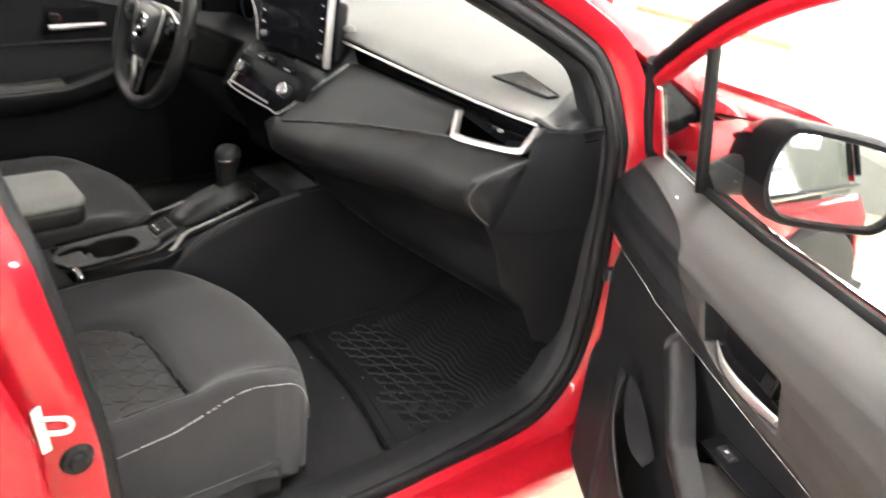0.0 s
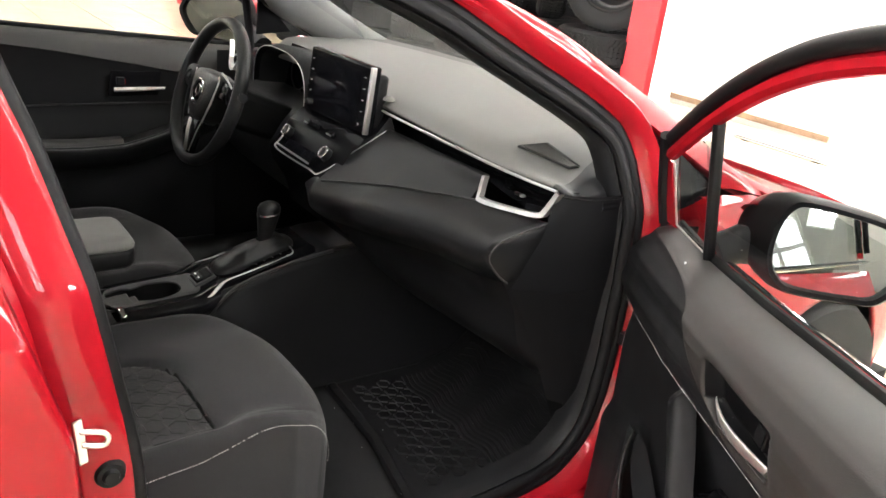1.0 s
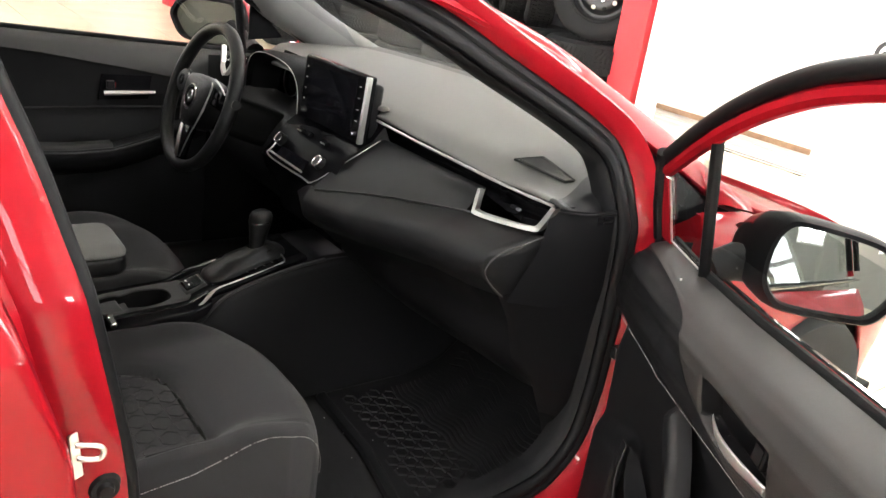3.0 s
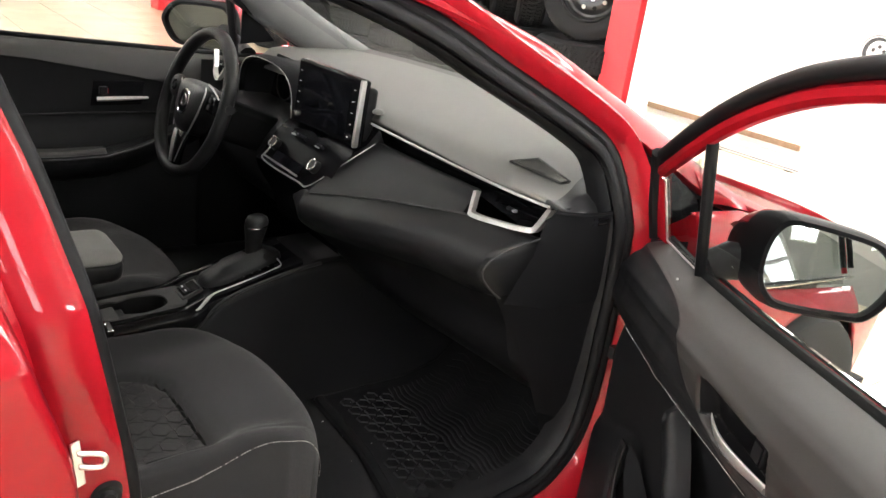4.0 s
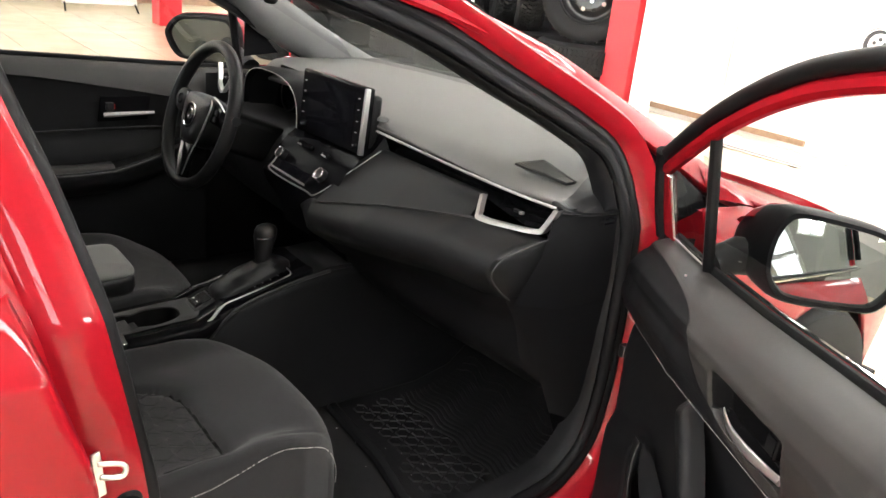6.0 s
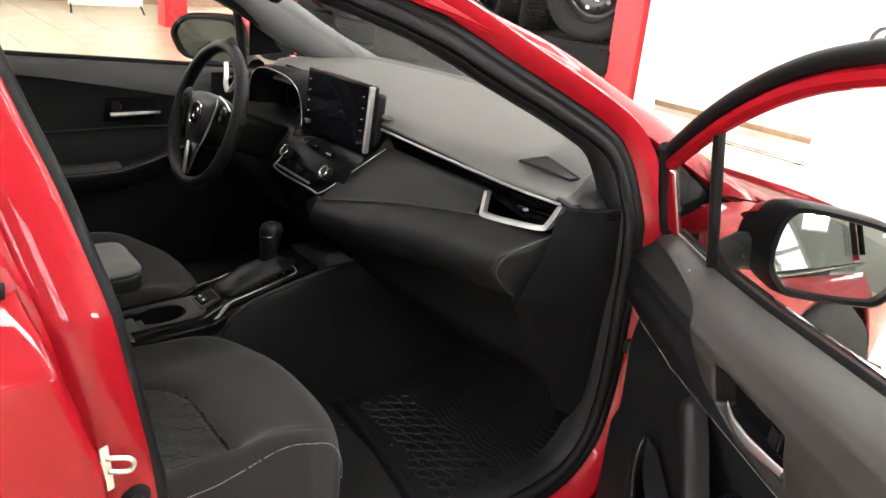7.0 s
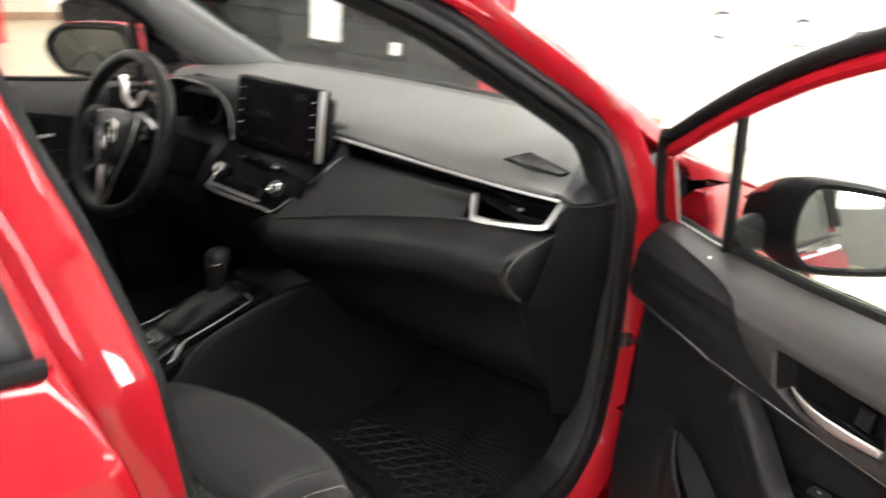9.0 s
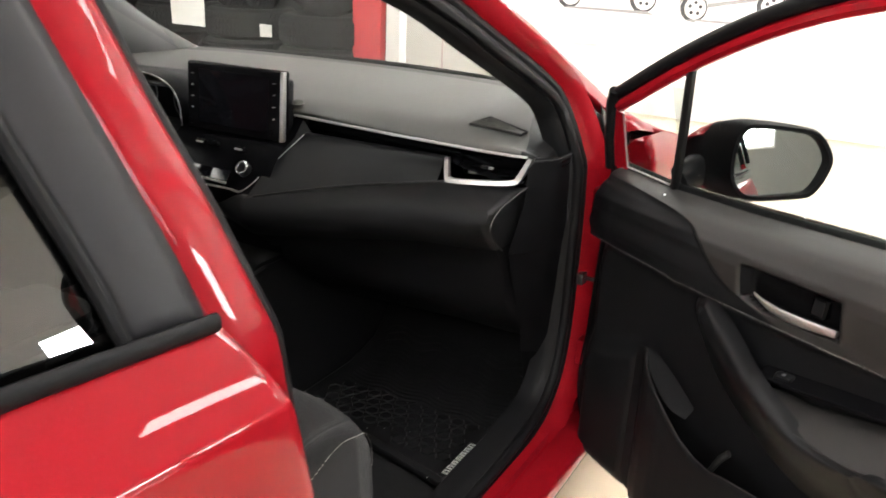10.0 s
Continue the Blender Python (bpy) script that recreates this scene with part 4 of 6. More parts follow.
dash = part("dashboard", grid(pad_rows(0, 66, 0)), SOFT, car, "soft dashboard top pad, grey raised for the light from above")
# same pad, coloured black where it turns away from the light
part("end_pad", grid(pad_rows(1, 16, 3)), SOFT_BLACK, dash, "dashboard end roll, coloured black for its shade", smooth=60)
part("glass_seal", tube([(x, 0.545 - 0.16 * x * x, 0.961 - 0.03 * x * x) for x in np.linspace(-0.66, 0.62, 24)], 0.007, 8), RUBBER, dash, "black rubber strip at the foot of the windshield")
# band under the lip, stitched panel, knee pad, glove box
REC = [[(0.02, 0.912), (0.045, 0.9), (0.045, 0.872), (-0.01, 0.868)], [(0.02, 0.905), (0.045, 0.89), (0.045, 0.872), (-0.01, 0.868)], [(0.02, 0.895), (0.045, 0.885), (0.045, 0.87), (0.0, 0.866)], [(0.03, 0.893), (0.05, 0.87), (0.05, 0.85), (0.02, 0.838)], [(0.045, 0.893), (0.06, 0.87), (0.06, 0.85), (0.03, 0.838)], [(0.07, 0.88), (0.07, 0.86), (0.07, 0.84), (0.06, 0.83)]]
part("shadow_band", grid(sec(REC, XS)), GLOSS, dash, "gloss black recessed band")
PAN = [[(0.0, 0.872), (-0.022, 0.868), (-0.09, 0.81), (-0.165, 0.752)], [(0.0, 0.874), (-0.016, 0.871), (-0.052, 0.838), (-0.112, 0.797)], [(0.004, 0.876), (-0.012, 0.872), (-0.02, 0.854), (-0.04, 0.83)], [(0.03, 0.842), (0.024, 0.84), (0.01, 0.836), (0.0, 0.83)], [(0.045, 0.842), (0.03, 0.84), (0.026, 0.836), (0.022, 0.83)], [(0.06, 0.842), (0.055, 0.84), (0.05, 0.836), (0.045, 0.83)]]
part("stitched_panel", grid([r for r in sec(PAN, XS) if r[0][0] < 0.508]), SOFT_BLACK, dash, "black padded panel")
BOL = [[(-0.1, 0.735), (-0.11, 0.725), (-0.12, 0.7), (-0.11, 0.68), (-0.08, 0.66)], [(-0.158, 0.755), (-0.17, 0.748), (-0.182, 0.722), (-0.178, 0.69), (-0.14, 0.66)],
       [(-0.108, 0.8), (-0.13, 0.794), (-0.17, 0.765), (-0.175, 0.725), (-0.13, 0.69)],
       [(-0.036, 0.833), (-0.06, 0.828), (-0.122, 0.798), (-0.13, 0.755), (-0.09, 0.715)],
       [(0.004, 0.832), (-0.025, 0.828), (-0.105, 0.8), (-0.112, 0.76), (-0.07, 0.715)],
       [(0.026, 0.83), (0.0, 0.828), (-0.085, 0.806), (-0.1, 0.775), (-0.05, 0.718)],
       [(0.05, 0.83), (0.04, 0.826), (0.03, 0.8), (0.03, 0.77), (0.03, 0.72)]]
part("knee_pad", grid(sec(BOL, [-0.05, 0.10, 0.30, 0.50, 0.60, 0.655, 0.672])), SOFT_BLACK, dash, "padded knee roll, coloured black for its shade", smooth=60)
SW = [(0.12, -0.16, 0.757), (0.30, -0.11, 0.8), (0.42, -0.07, 0.82), (0.52, -0.035, 0.834)]
# seam coloured paler than the padding to carry its highlight
part("pad_seam", tube(cr([(x, y - 0.004, z + 0.001) for x, y, z in SW], 6), 0.002, 6), SHIELD_GREY, dash)
GLV = [[(-0.145, 0.665), (-0.1, 0.63), (-0.02, 0.55), (0.1, 0.45), (0.3, 0.38)], [(-0.14, 0.695), (-0.09, 0.66), (-0.04, 0.56), (0.1, 0.46), (0.3, 0.38)], [(-0.1, 0.72), (-0.05, 0.66), (-0.02, 0.56), (0.12, 0.46), (0.3, 0.38)], [(-0.08, 0.72), (-0.035, 0.66), (0.0, 0.56), (0.12, 0.46), (0.3, 0.38)], [(-0.055, 0.72), (-0.02, 0.66), (0.02, 0.56), (0.14, 0.46), (0.3, 0.38)], [(0.03, 0.74), (0.04, 0.66), (0.08, 0.56), (0.16, 0.46), (0.3, 0.38)]]
part("glove_box", grid(sec(GLV, [0.10, 0.30, 0.50, 0.60, 0.66, 0.672])), SHELL, dash, "black glove box")
# end cap beside the door opening and the kick panel below it
part("end_cap", grid([[(0.668, 0.026, 0.892), (0.68, 0.006, 0.86), (0.685, -0.01, 0.81), (0.684, -0.035, 0.77), (0.682, -0.062, 0.72)], [(0.694, 0.05, 0.892), (0.698, 0.034, 0.86), (0.7, 0.034, 0.81), (0.7, 0.034, 0.77), (0.699, 0.036, 0.7)], [(0.711, 0.085, 0.892), (0.712, 0.088, 0.86), (0.712, 0.11, 0.81), (0.712, 0.14, 0.77), (0.712, 0.18, 0.7)], [(0.712, 0.18, 0.892), (0.713, 0.19, 0.85), (0.713, 0.195, 0.8), (0.713, 0.198, 0.77), (0.713, 0.2, 0.7)]]), SHELL, dash, "black dashboard end cap", smooth=60)
part("end_seam", tube(cr([(0.683, 0.025, 0.889), (0.698, 0.05, 0.888), (0.711, 0.085, 0.887), (0.7125, 0.17, 0.886)], 4), 0.0016, 6), PLASTIC, dash, "seam under the dashboard end pad")
# small black plates standing for the dark inside two slots
for z0 in (0.878, 0.868):
    part("slot_plate", box(0.7115, 0.7135, 0.102, 0.142, z0 - 0.0022, z0 + 0.0022), GLOSS, dash)
part("light_sensor", grid([[(0.11 + r * math.cos(a), 0.0 + r * math.sin(a), z - 0.004) for a in (2 * math.pi * i / 20 for i in range(20))] for r, z in ((0.014, 0.938), (0.013, 0.9435), (0.009, 0.9475), (0.001, 0.949))], cu=True), SOFT, dash, "small grey sensor dome", smooth=70)
# short white tube standing for a highlight on the pad seam
part("seam_glint", tube([(-0.11, 0.055, 0.9485), (-0.07, 0.07, 0.9505), (-0.03, 0.075, 0.951)], 0.0012, 6), MARK, dash)
# paler grey again stands for the highlight along this seam
part("end_seam", tube(cr([(0.684, 0.0, 0.842), (0.676, -0.035, 0.83), (0.666, -0.08, 0.812), (0.661, -0.102, 0.79), (0.661, -0.104, 0.77), (0.664, -0.085, 0.745), (0.668, -0.06, 0.724)], 5), 0.0018, 6), SHIELD_GREY, dash, "raised seam round the knee roll end, paler for its highlight")
part("kick_panel", grid([[(0.68, -0.061, 0.722), (0.668, -0.005, 0.64), (0.668, 0.05, 0.54), (0.65, 0.12, 0.42), (0.63, 0.2, 0.3), (0.63, 0.2, 0.22)],
                         [(0.698, 0.036, 0.703), (0.694, 0.07, 0.64), (0.69, 0.1, 0.54), (0.68, 0.14, 0.42), (0.67, 0.16, 0.3), (0.65, 0.16, 0.22)],
                         [(0.711, 0.182, 0.703), (0.708, 0.185, 0.64), (0.705, 0.19, 0.54), (0.7, 0.18, 0.42), (0.7, 0.14, 0.32), (0.69, 0.1, 0.27)]]), SHELL, car, "black plastic kick panel")
# trim line and outer air vent
TR = cr([(0.115, -0.018, 0.912), (0.30, -0.012, 0.906), (0.50, -0.002, 0.9), (0.60, 0.012, 0.896), (0.668, 0.026, 0.894)], 6)
part("trim_strip", tube(TR, 0.0028, 8, flat=0.8), SILVER, dash, "satin silver dashboard strip")


def vent(s, shift):
    v = part("air_vent", grid([[(s * x, y, z) for x, y, z in ((0.515, 0.03, 0.885), (0.52, 0.04, 0.835), (0.65, 0.06, 0.842), (0.672, 0.06, 0.89))], [(s * x, y, z) for x, y, z in ((0.515, 0.05, 0.885), (0.52, 0.06, 0.835), (0.65, 0.08, 0.842), (0.672, 0.08, 0.89))]]), GLOSS, dash, "black air vent with a silver frame")
    a = [(0.507, -0.02, 0.879), (0.516, -0.033, 0.846), (0.53, -0.038, 0.834), (0.6, -0.016, 0.836), (0.648, 0.002, 0.84), (0.664, 0.01, 0.85), (0.684, 0.018, 0.895)]
    b = [(0.5135, -0.018, 0.879), (0.5225, -0.03, 0.85), (0.534, -0.034, 0.8415), (0.6, -0.013, 0.8435), (0.643, 0.003, 0.8475), (0.6545, 0.01, 0.856), (0.674, 0.017, 0.895)]
    k = (Vector((0, 0.01, 0)), Vector((0, -0.003, 0)), Vector((0, -0.003, 0)), Vector((0, 0.009, 0)))
    rows = [[Vector(p) + k[0], Vector(p) + k[1], Vector(q) + k[2], Vector(q) + k[3]] for p, q in zip(cr(a, 4), cr(b, 4))]
    part("vent_frame", grid([[(s * q.x, q.y, q.z) for q in r] for r in rows]), SILVER, v, "satin silver vent frame", smooth=30)
    for z in (0.857, 0.879):
        part("vent_slat", plate([(s * 0.52, 0.02, z), (s * 0.66, 0.042, z + 0.003), (s * 0.66, 0.06, z + 0.003), (s * 0.52, 0.04, z)], (0, 0, 1), 0.0012), GLOSS, v)
    part("vent_tab", box(min(s * 0.596, s * 0.603), max(s * 0.596, s * 0.603), 0.002, 0.01, 0.8635, 0.8675), SILVER, v)
    part("vent_slider", box(min(s * 0.578, s * 0.596), max(s * 0.578, s * 0.596), 0.003, 0.01, 0.8625, 0.8685), PLASTIC, v, bevel=0.001)
    v.location = shift


vent(1, (0, 0, 0))
vent(-1, (-0.02, -0.08, 0.038))
# defroster grille
DG = [Vector((0.527, 0.042, 0.936)), Vector((0.545, 0.099, 0.943)), Vector((0.626, 0.112, 0.9205)), Vector((0.62, 0.094, 0.917))]
part("defroster_grille", plate([p + Vector((0, 0, 0.001)) for p in DG], (0, 0, 1), 0.0035), GLOSS, dash, "black defroster grille")
for i in range(8):
    t = (i + 0.5) / 8
    p, q = DG[0].lerp(DG[1], t), DG[3].lerp(DG[2], t)
    part("grille_slat", tube([p + Vector((0, 0, 0.005)), q + Vector((0, 0, 0.005))], 0.0009, 5), SOFT, dash)
part("grille_rim", tube([p + Vector((0, 0, 0.0035)) for p in DG + DG[:1]], 0.0016, 6), SOFT, dash)
part("grille_rim", tube([p + Vector((0, 0, 0.004)) for p in DG], 0.003, 6, True), SOFT_BLACK, dash)

# screen, climate panel and stack
scr = part("touch_screen", moved(box(-0.138, 0.138, -0.012, 0.014, -0.078, 0.078), pose(-0.026, -0.05, 0.931, -4, 0, 3)), GLOSS, dash, "free-standing black touch screen", bevel=0.006, seg=3)
SM = pose(-0.026, -0.05, 0.931, -4, 0, 3)
part("display", moved(box(-0.1, 0.1, -0.0135, -0.012, -0.06, 0.062), SM), SCREEN, scr)
part("side_trim", moved(box(0.132, 0.1405, -0.0145, -0.001, -0.076, 0.077), SM), SILVER, scr, "satin silver screen edge", bevel=0.002)
part("back_cover", moved(box(-0.12, 0.13, 0.014, 0.045, -0.07, 0.06), SM), PLASTIC, scr, bevel=0.01)
for i in range(5):
    for x in (-0.119, 0.115):
        if i < 4:
            part("button_mark", moved(box(x - 0.003, x + 0.003, -0.0142, -0.0125, 0.05 - i * 0.026, 0.0512 - i * 0.026), SM), MARK, scr)
for x in (-0.119, 0.113):
    part("screen_knob", join(moved(disc((x, -0.012, -0.056), (0, -1, 0), 0.0075, 0.01, 20, 0.007), SM)), CHROME, scr)
    part("knob_face", moved(disc((x, -0.0225, -0.056), (0, -1, 0), 0.0062, 0.001, 16), SM), GLOSS, scr)
stack = part("centre_fascia", grid([[(x, y + 0.0 * abs(x), z) for x in np.linspace(-0.2, 0.125, 8)] for y, z in ((0.0, 0.9), (-0.02, 0.87), (-0.06, 0.85), (-0.085, 0.83), (-0.1, 0.815), (-0.125, 0.775), (-0.15, 0.75), (-0.14, 0.72), (-0.1, 0.66), (-0.08, 0.6))]), DECK, dash, "black centre stack")
CR = [0.0026] * 24 + [0.0014] * 13
CP = cr([(-0.185, -0.06, 0.845), (-0.175, -0.13, 0.775), (-0.15, -0.152, 0.757), (0.03, -0.152, 0.757), (0.075, -0.146, 0.76), (0.11, -0.085, 0.815), (0.143, -0.02, 0.872)], 6)
part("panel_trim", tube(CP, [0.75 * r for r in CR], 8), SILVER, stack, "satin silver panel edge")
for x in (-0.1, 0.02):
    part("toggle_edge", tube([(x - 0.01, -0.1, 0.834), (x + 0.01, -0.1, 0.834)], 0.0018, 6), SILVER, stack)
part("panel_cheek", grid([[(0.125, 0.0, 0.9), (0.125, -0.06, 0.83), (0.1, -0.15, 0.752)], [(0.15, -0.0, 0.873), (0.13, -0.06, 0.83), (0.11, -0.158, 0.75)]]), SOFT_BLACK, stack)
part("climate_display", plate([(-0.11, -0.136, 0.792), (0.03, -0.136, 0.792), (0.03, -0.15, 0.772), (-0.11, -0.15, 0.772)], (0, -0.8, 0.6), 0.002), SCREEN, stack, "grey climate display")
part("climate_bar", tube([(-0.15, -0.152, 0.77), (0.03, -0.154, 0.77)], 0.0025, 6), SILVER, stack)
for x in (-0.145, 0.058):
    part("climate_knob", join(disc((x, -0.12, 0.795), (0, -0.8, 0.6), 0.016, 0.016, 24, 0.014)), PLASTIC, stack)
    part("knob_ring", ring((x, -0.133, 0.805), (0, -0.8, 0.6), 0.0135, 0.0022, 24, 8), CHROME, stack)
for x in (-0.1, -0.06, 0.02):
    part("toggle_switch", moved(box(-0.014, 0.014, -0.006, 0.006, -0.005, 0.007), pose(x, -0.092, 0.833, 40, 0, 0)), GLOSS, stack, bevel=0.003)
# instrument binnacle behind the wheel
rows = []
for k in range(19):
    a = math.pi * (k / 18)
    c, s_ = math.cos(a), math.sin(a)
    q = Vector((-0.36 + 0.165 * math.copysign(abs(c) ** 0.7, c), 0, 0.85 + 0.112 * s_ ** 0.6))
    rows.append([(q.x, -0.045, q.z), (q.x, -0.062, q.z + 0.004 * s_), (q.x + 0.014 * c, -0.03, q.z + 0.01 * s_), (q.x + 0.02 * c, 0.1, q.z - 0.01 * s_)])
bn = part("instrument_hood", grid(rows), SHELL, dash, "dark instrument hood", solid=0.004)
part("hood_rim", tube([r[1] for r in rows], 0.001, 6), SILVER, bn)
part("instrument_face", plate([(-0.53, 0.04, 0.81), (-0.19, 0.04, 0.81), (-0.19, 0.06, 0.955), (-0.53, 0.06, 0.955)], (0, -1, 0), 0.005), DECK, bn)
part("hood_inside", grid([[(r[0][0], -0.044, r[0][2] - 0.003), (r[0][0], 0.05, r[0][2] - 0.01)] for r in rows]), PLASTIC, bn)
for x in (-0.44, -0.28):
    part("dial_ring", ring((x, 0.04, 0.89), (0, 1, -0.1), 0.05, 0.002, 32, 6), SHIELD_GREY, bn)
LEFT = [[(0.045, 0.84), (-0.01, 0.825), (-0.06, 0.79), (-0.1, 0.7), (-0.04, 0.6), (0.15, 0.45), (0.3, 0.38)] for _ in range(3)]
part("driver_panel", grid(sec(LEFT, [-0.71, -0.45, -0.19])), PLASTIC, dash, "black lower driver panel")
part("column_cover", moved(box(-0.05, 0.05, -0.0, 0.26, -0.06, 0.045), pose(-0.36, -0.26, 0.85, -20, 0, 0)), BOOT, dash, bevel=0.02, seg=3)

# ---- steering wheel ----
WC, WA = Vector((-0.362, -0.252, 0.852)), Vector((0, -0.95, 0.31)).normalized()
WX, WY = Vector((1, 0, 0)), WA.cross(Vector((1, 0, 0))).normalized()
WY = WY if WY.z > 0 else -WY


def wp(a, b, d=0):
    return WC + WX * a + WY * b + WA * d


rim = part("steering_wheel", grid([[wp((0.184 + r * math.cos(u)) * math.cos(t), (0.184 + r * math.cos(u)) * math.sin(t) * (1.0 if math.sin(t) > -0.8 else 0.98), r * 1.15 * math.sin(u)) for u in (2 * math.pi * j / 12 for j in range(12))]
                                   for t in (2 * math.pi * i / 64 for i in range(64)) for r in [0.0155]], cu=True, cv=True), LEATHER, car, "black leather steering wheel with silver spokes")
HUB = [(-0.085, 0.03), (-0.07, 0.05), (0.0, 0.056), (0.07, 0.05), (0.085, 0.03), (0.07, -0.03), (0.045, -0.07), (0.0, -0.08), (-0.045, -0.07), (-0.07, -0.03)]
HC = cr([(a, b, 0) for a, b in HUB], 4, True)
part("hub", grid([[wp(q.x * k, q.y * k, d) for q in HC] for k, d in ((1.0, -0.03), (1.02, -0.005), (0.97, 0.012), (0.8, 0.022), (0.4, 0.026), (0.02, 0.027))], cu=True), LEATHER, rim, "black airbag cover", smooth=60)
part("emblem", join(moved(ring((0, 0, 0), (0, 0, 1), 0.031, 0.0034, 32, 8, 0.6), Matrix.Translation(wp(0, -0.005, 0.028)) @ WA.to_track_quat("Z", "Y").to_matrix().to_4x4()),
                    moved(ring((0, 0, 0), (0, 0, 1), 0.013, 0.0026, 24, 8, 0.6), Matrix.Translation(wp(0, -0.002, 0.028)) @ WA.to_track_quat("Z", "Y").to_matrix().to_4x4())), CHROME, rim, "chrome oval emblem")
part("emblem_disc", moved(disc((0, 0, 0), (0, 0, 1), 0.026, 0.001, 28), Matrix.Translation(wp(0, -0.005, 0.0268)) @ WA.to_track_quat("Z", "Y").to_matrix().to_4x4()), GLOSS, rim)
for s in (-1, 1):
    part("spoke", grid([[wp(s * a, b + 0.024, d), wp(s * a, b - 0.02, d)] for a, b, d in ((0.06, 0.02, 0.006), (0.12, 0.02, 0.01), (0.165, 0.018, 0.004))]), GLOSS, rim, solid=0.014)
    part("spoke_trim", tube([wp(s * 0.082, 0.045, 0.016), wp(s * 0.075, -0.02, 0.014), wp(s * 0.05, -0.075, 0.012)], 0.0015, 6), SILVER, rim)
    for b in (0.03, 0.012):
        part("wheel_button", moved(disc((0, 0, 0), (0, 0, 1), 0.007, 0.004, 14), Matrix.Translation(wp(s * 0.115, b, 0.01)) @ WA.to_track_quat("Z", "Y").to_matrix().to_4x4()), PLASTIC, rim)
part("spoke_band", tube(cr([wp(0.075, 0.062, 0.012), wp(0.12, 0.055, 0.014), wp(0.152, 0.04, 0.01)], 4), 0.0028, 6, flat=0.6), SILVER, rim)
part("lower_spoke", grid([[wp(-a, b, d), wp(-a * 0.55, b, d + 0.004), wp(a * 0.55, b, d + 0.004), wp(a, b, d)] for a, b, d in ((0.038, -0.07, 0.008), (0.032, -0.11, 0.008), (0.024, -0.168, 0.002))]), GLOSS, rim, solid=0.012)
part("spoke_line", tube(cr([wp(0.078, 0.052, 0.017), wp(0.086, 0.03, 0.017), wp(0.066, -0.045, 0.016), wp(0.042, -0.1, 0.014), wp(0.022, -0.158, 0.01)], 5), 0.0016, 6), SILVER, rim, "thin bright spoke line")
part("button_pod", grid([[wp(-0.108 + r * 0.04 * math.cos(t), 0.02 + r * 0.03 * math.sin(t), d) for t in (2 * math.pi * i / 24 for i in range(24))] for r, d in ((1.05, 0.004), (1.0, 0.014), (0.9, 0.017), (0.1, 0.018))], cu=True), PLASTIC, rim, smooth=60)
part("wheel_button", moved(ring((0, 0, 0), (0, 0, 1), 0.012, 0.003, 20, 8), Matrix.Translation(wp(-0.11, 0.02, 0.018)) @ WA.to_track_quat("Z", "Y").to_matrix().to_4x4()), GLOSS, rim)
for s in (-1,):
    part("spoke_trim", grid([[wp(s * a, b, d), wp(s * (a - 0.019), b, d + 0.001)] for a, b, d in ((0.034, -0.08, 0.014), (0.028, -0.115, 0.014), (0.0195, -0.164, 0.008))]), SILVER, rim, "satin silver spoke insert", solid=0.004)
for s in (-1, 1):
    part("stalk", tube([(-0.36 + s * 0.04, -0.2, 0.86), (-0.36 + s * 0.16, -0.235, 0.875), (-0.36 + s * 0.2, -0.24, 0.88)], [0.008, 0.009, 0.012], 8), PLASTIC, dash)

# ---- centre console ----
CY = [-0.78, -0.6, -0.42, -0.36, -0.3, -0.2, -0.1, 0.4]
CZ = [0.455, 0.465, 0.477, 0.505, 0.52, 0.55, 0.575, 0.585]
RY, RZ = [-0.40, -0.369, -0.342, -0.301, -0.245, -0.187, -0.103, 0.4], [0.445, 0.485, 0.505, 0.523, 0.538, 0.552, 0.565, 0.575]


def deck_z(y):
    return ip(y, CY, CZ)


rows = []
for y in np.linspace(-0.78, 0.4, 60):
    z = deck_z(y)
    zs = min(ip(y, RY, RZ), z + 0.004)
    rows.append([(0.16, y, 0.24), (0.135, y, 0.36), (0.104, y, zs - 0.06), (0.094, y, zs - 0.018), (0.089, y, zs - 0.003), (0.082, y, zs), (0.074, y, zs - 0.004), (0.07, y, z - 0.006), (-0.095, y, z - 0.006), (-0.106, y, z - 0.01), (-0.115, y, z - 0.03), (-0.13, y, z - 0.08), (-0.17, y, 0.24)])
v, f = grid(rows)
well_faces = [g for g in f if abs(sum(v[i][0] for i in g) / 4 + 0.0125) < 0.01 and -0.605 < sum(v[i][1] for i in g) / 4 < -0.43]
con = part("centre_console", (v, [g for g in f if g not in well_faces]), PLASTIC, car, "black centre console between the seats", smooth=50)
# gloss band along both sides of the tray, bright bead at its rear end
for x0, x1 in ((0.041, 0.081), (-0.112, -0.071)):
    a, b = (x0, x1) if x0 > 0 else (x1, x0)
    rows = []
    for y in np.linspace(-0.583, -0.375, 20):
        z = deck_z(y)
        rows.append([(a, y, z - 0.01), (a, y, z + 0.007), (a + (b - a) * 0.08, y, z + 0.009), (a + (b - a) * 0.6, y, z + 0.003), (a + (b - a) * 0.92, y, z - 0.003), (b, y, z - 0.01), (b, y, z - 0.03)])
    part("side_band", grid(rows), GLOSS, con, "gloss black console band", smooth=50)
part("end_bead", moved(box(-0.019, 0.019, -0.007, 0.007, -0.008, 0.008), pose(0.062, -0.586, 0.4705, 0, 12, 0)), CHROME, con, "bright chrome end bead", bevel=0.003)
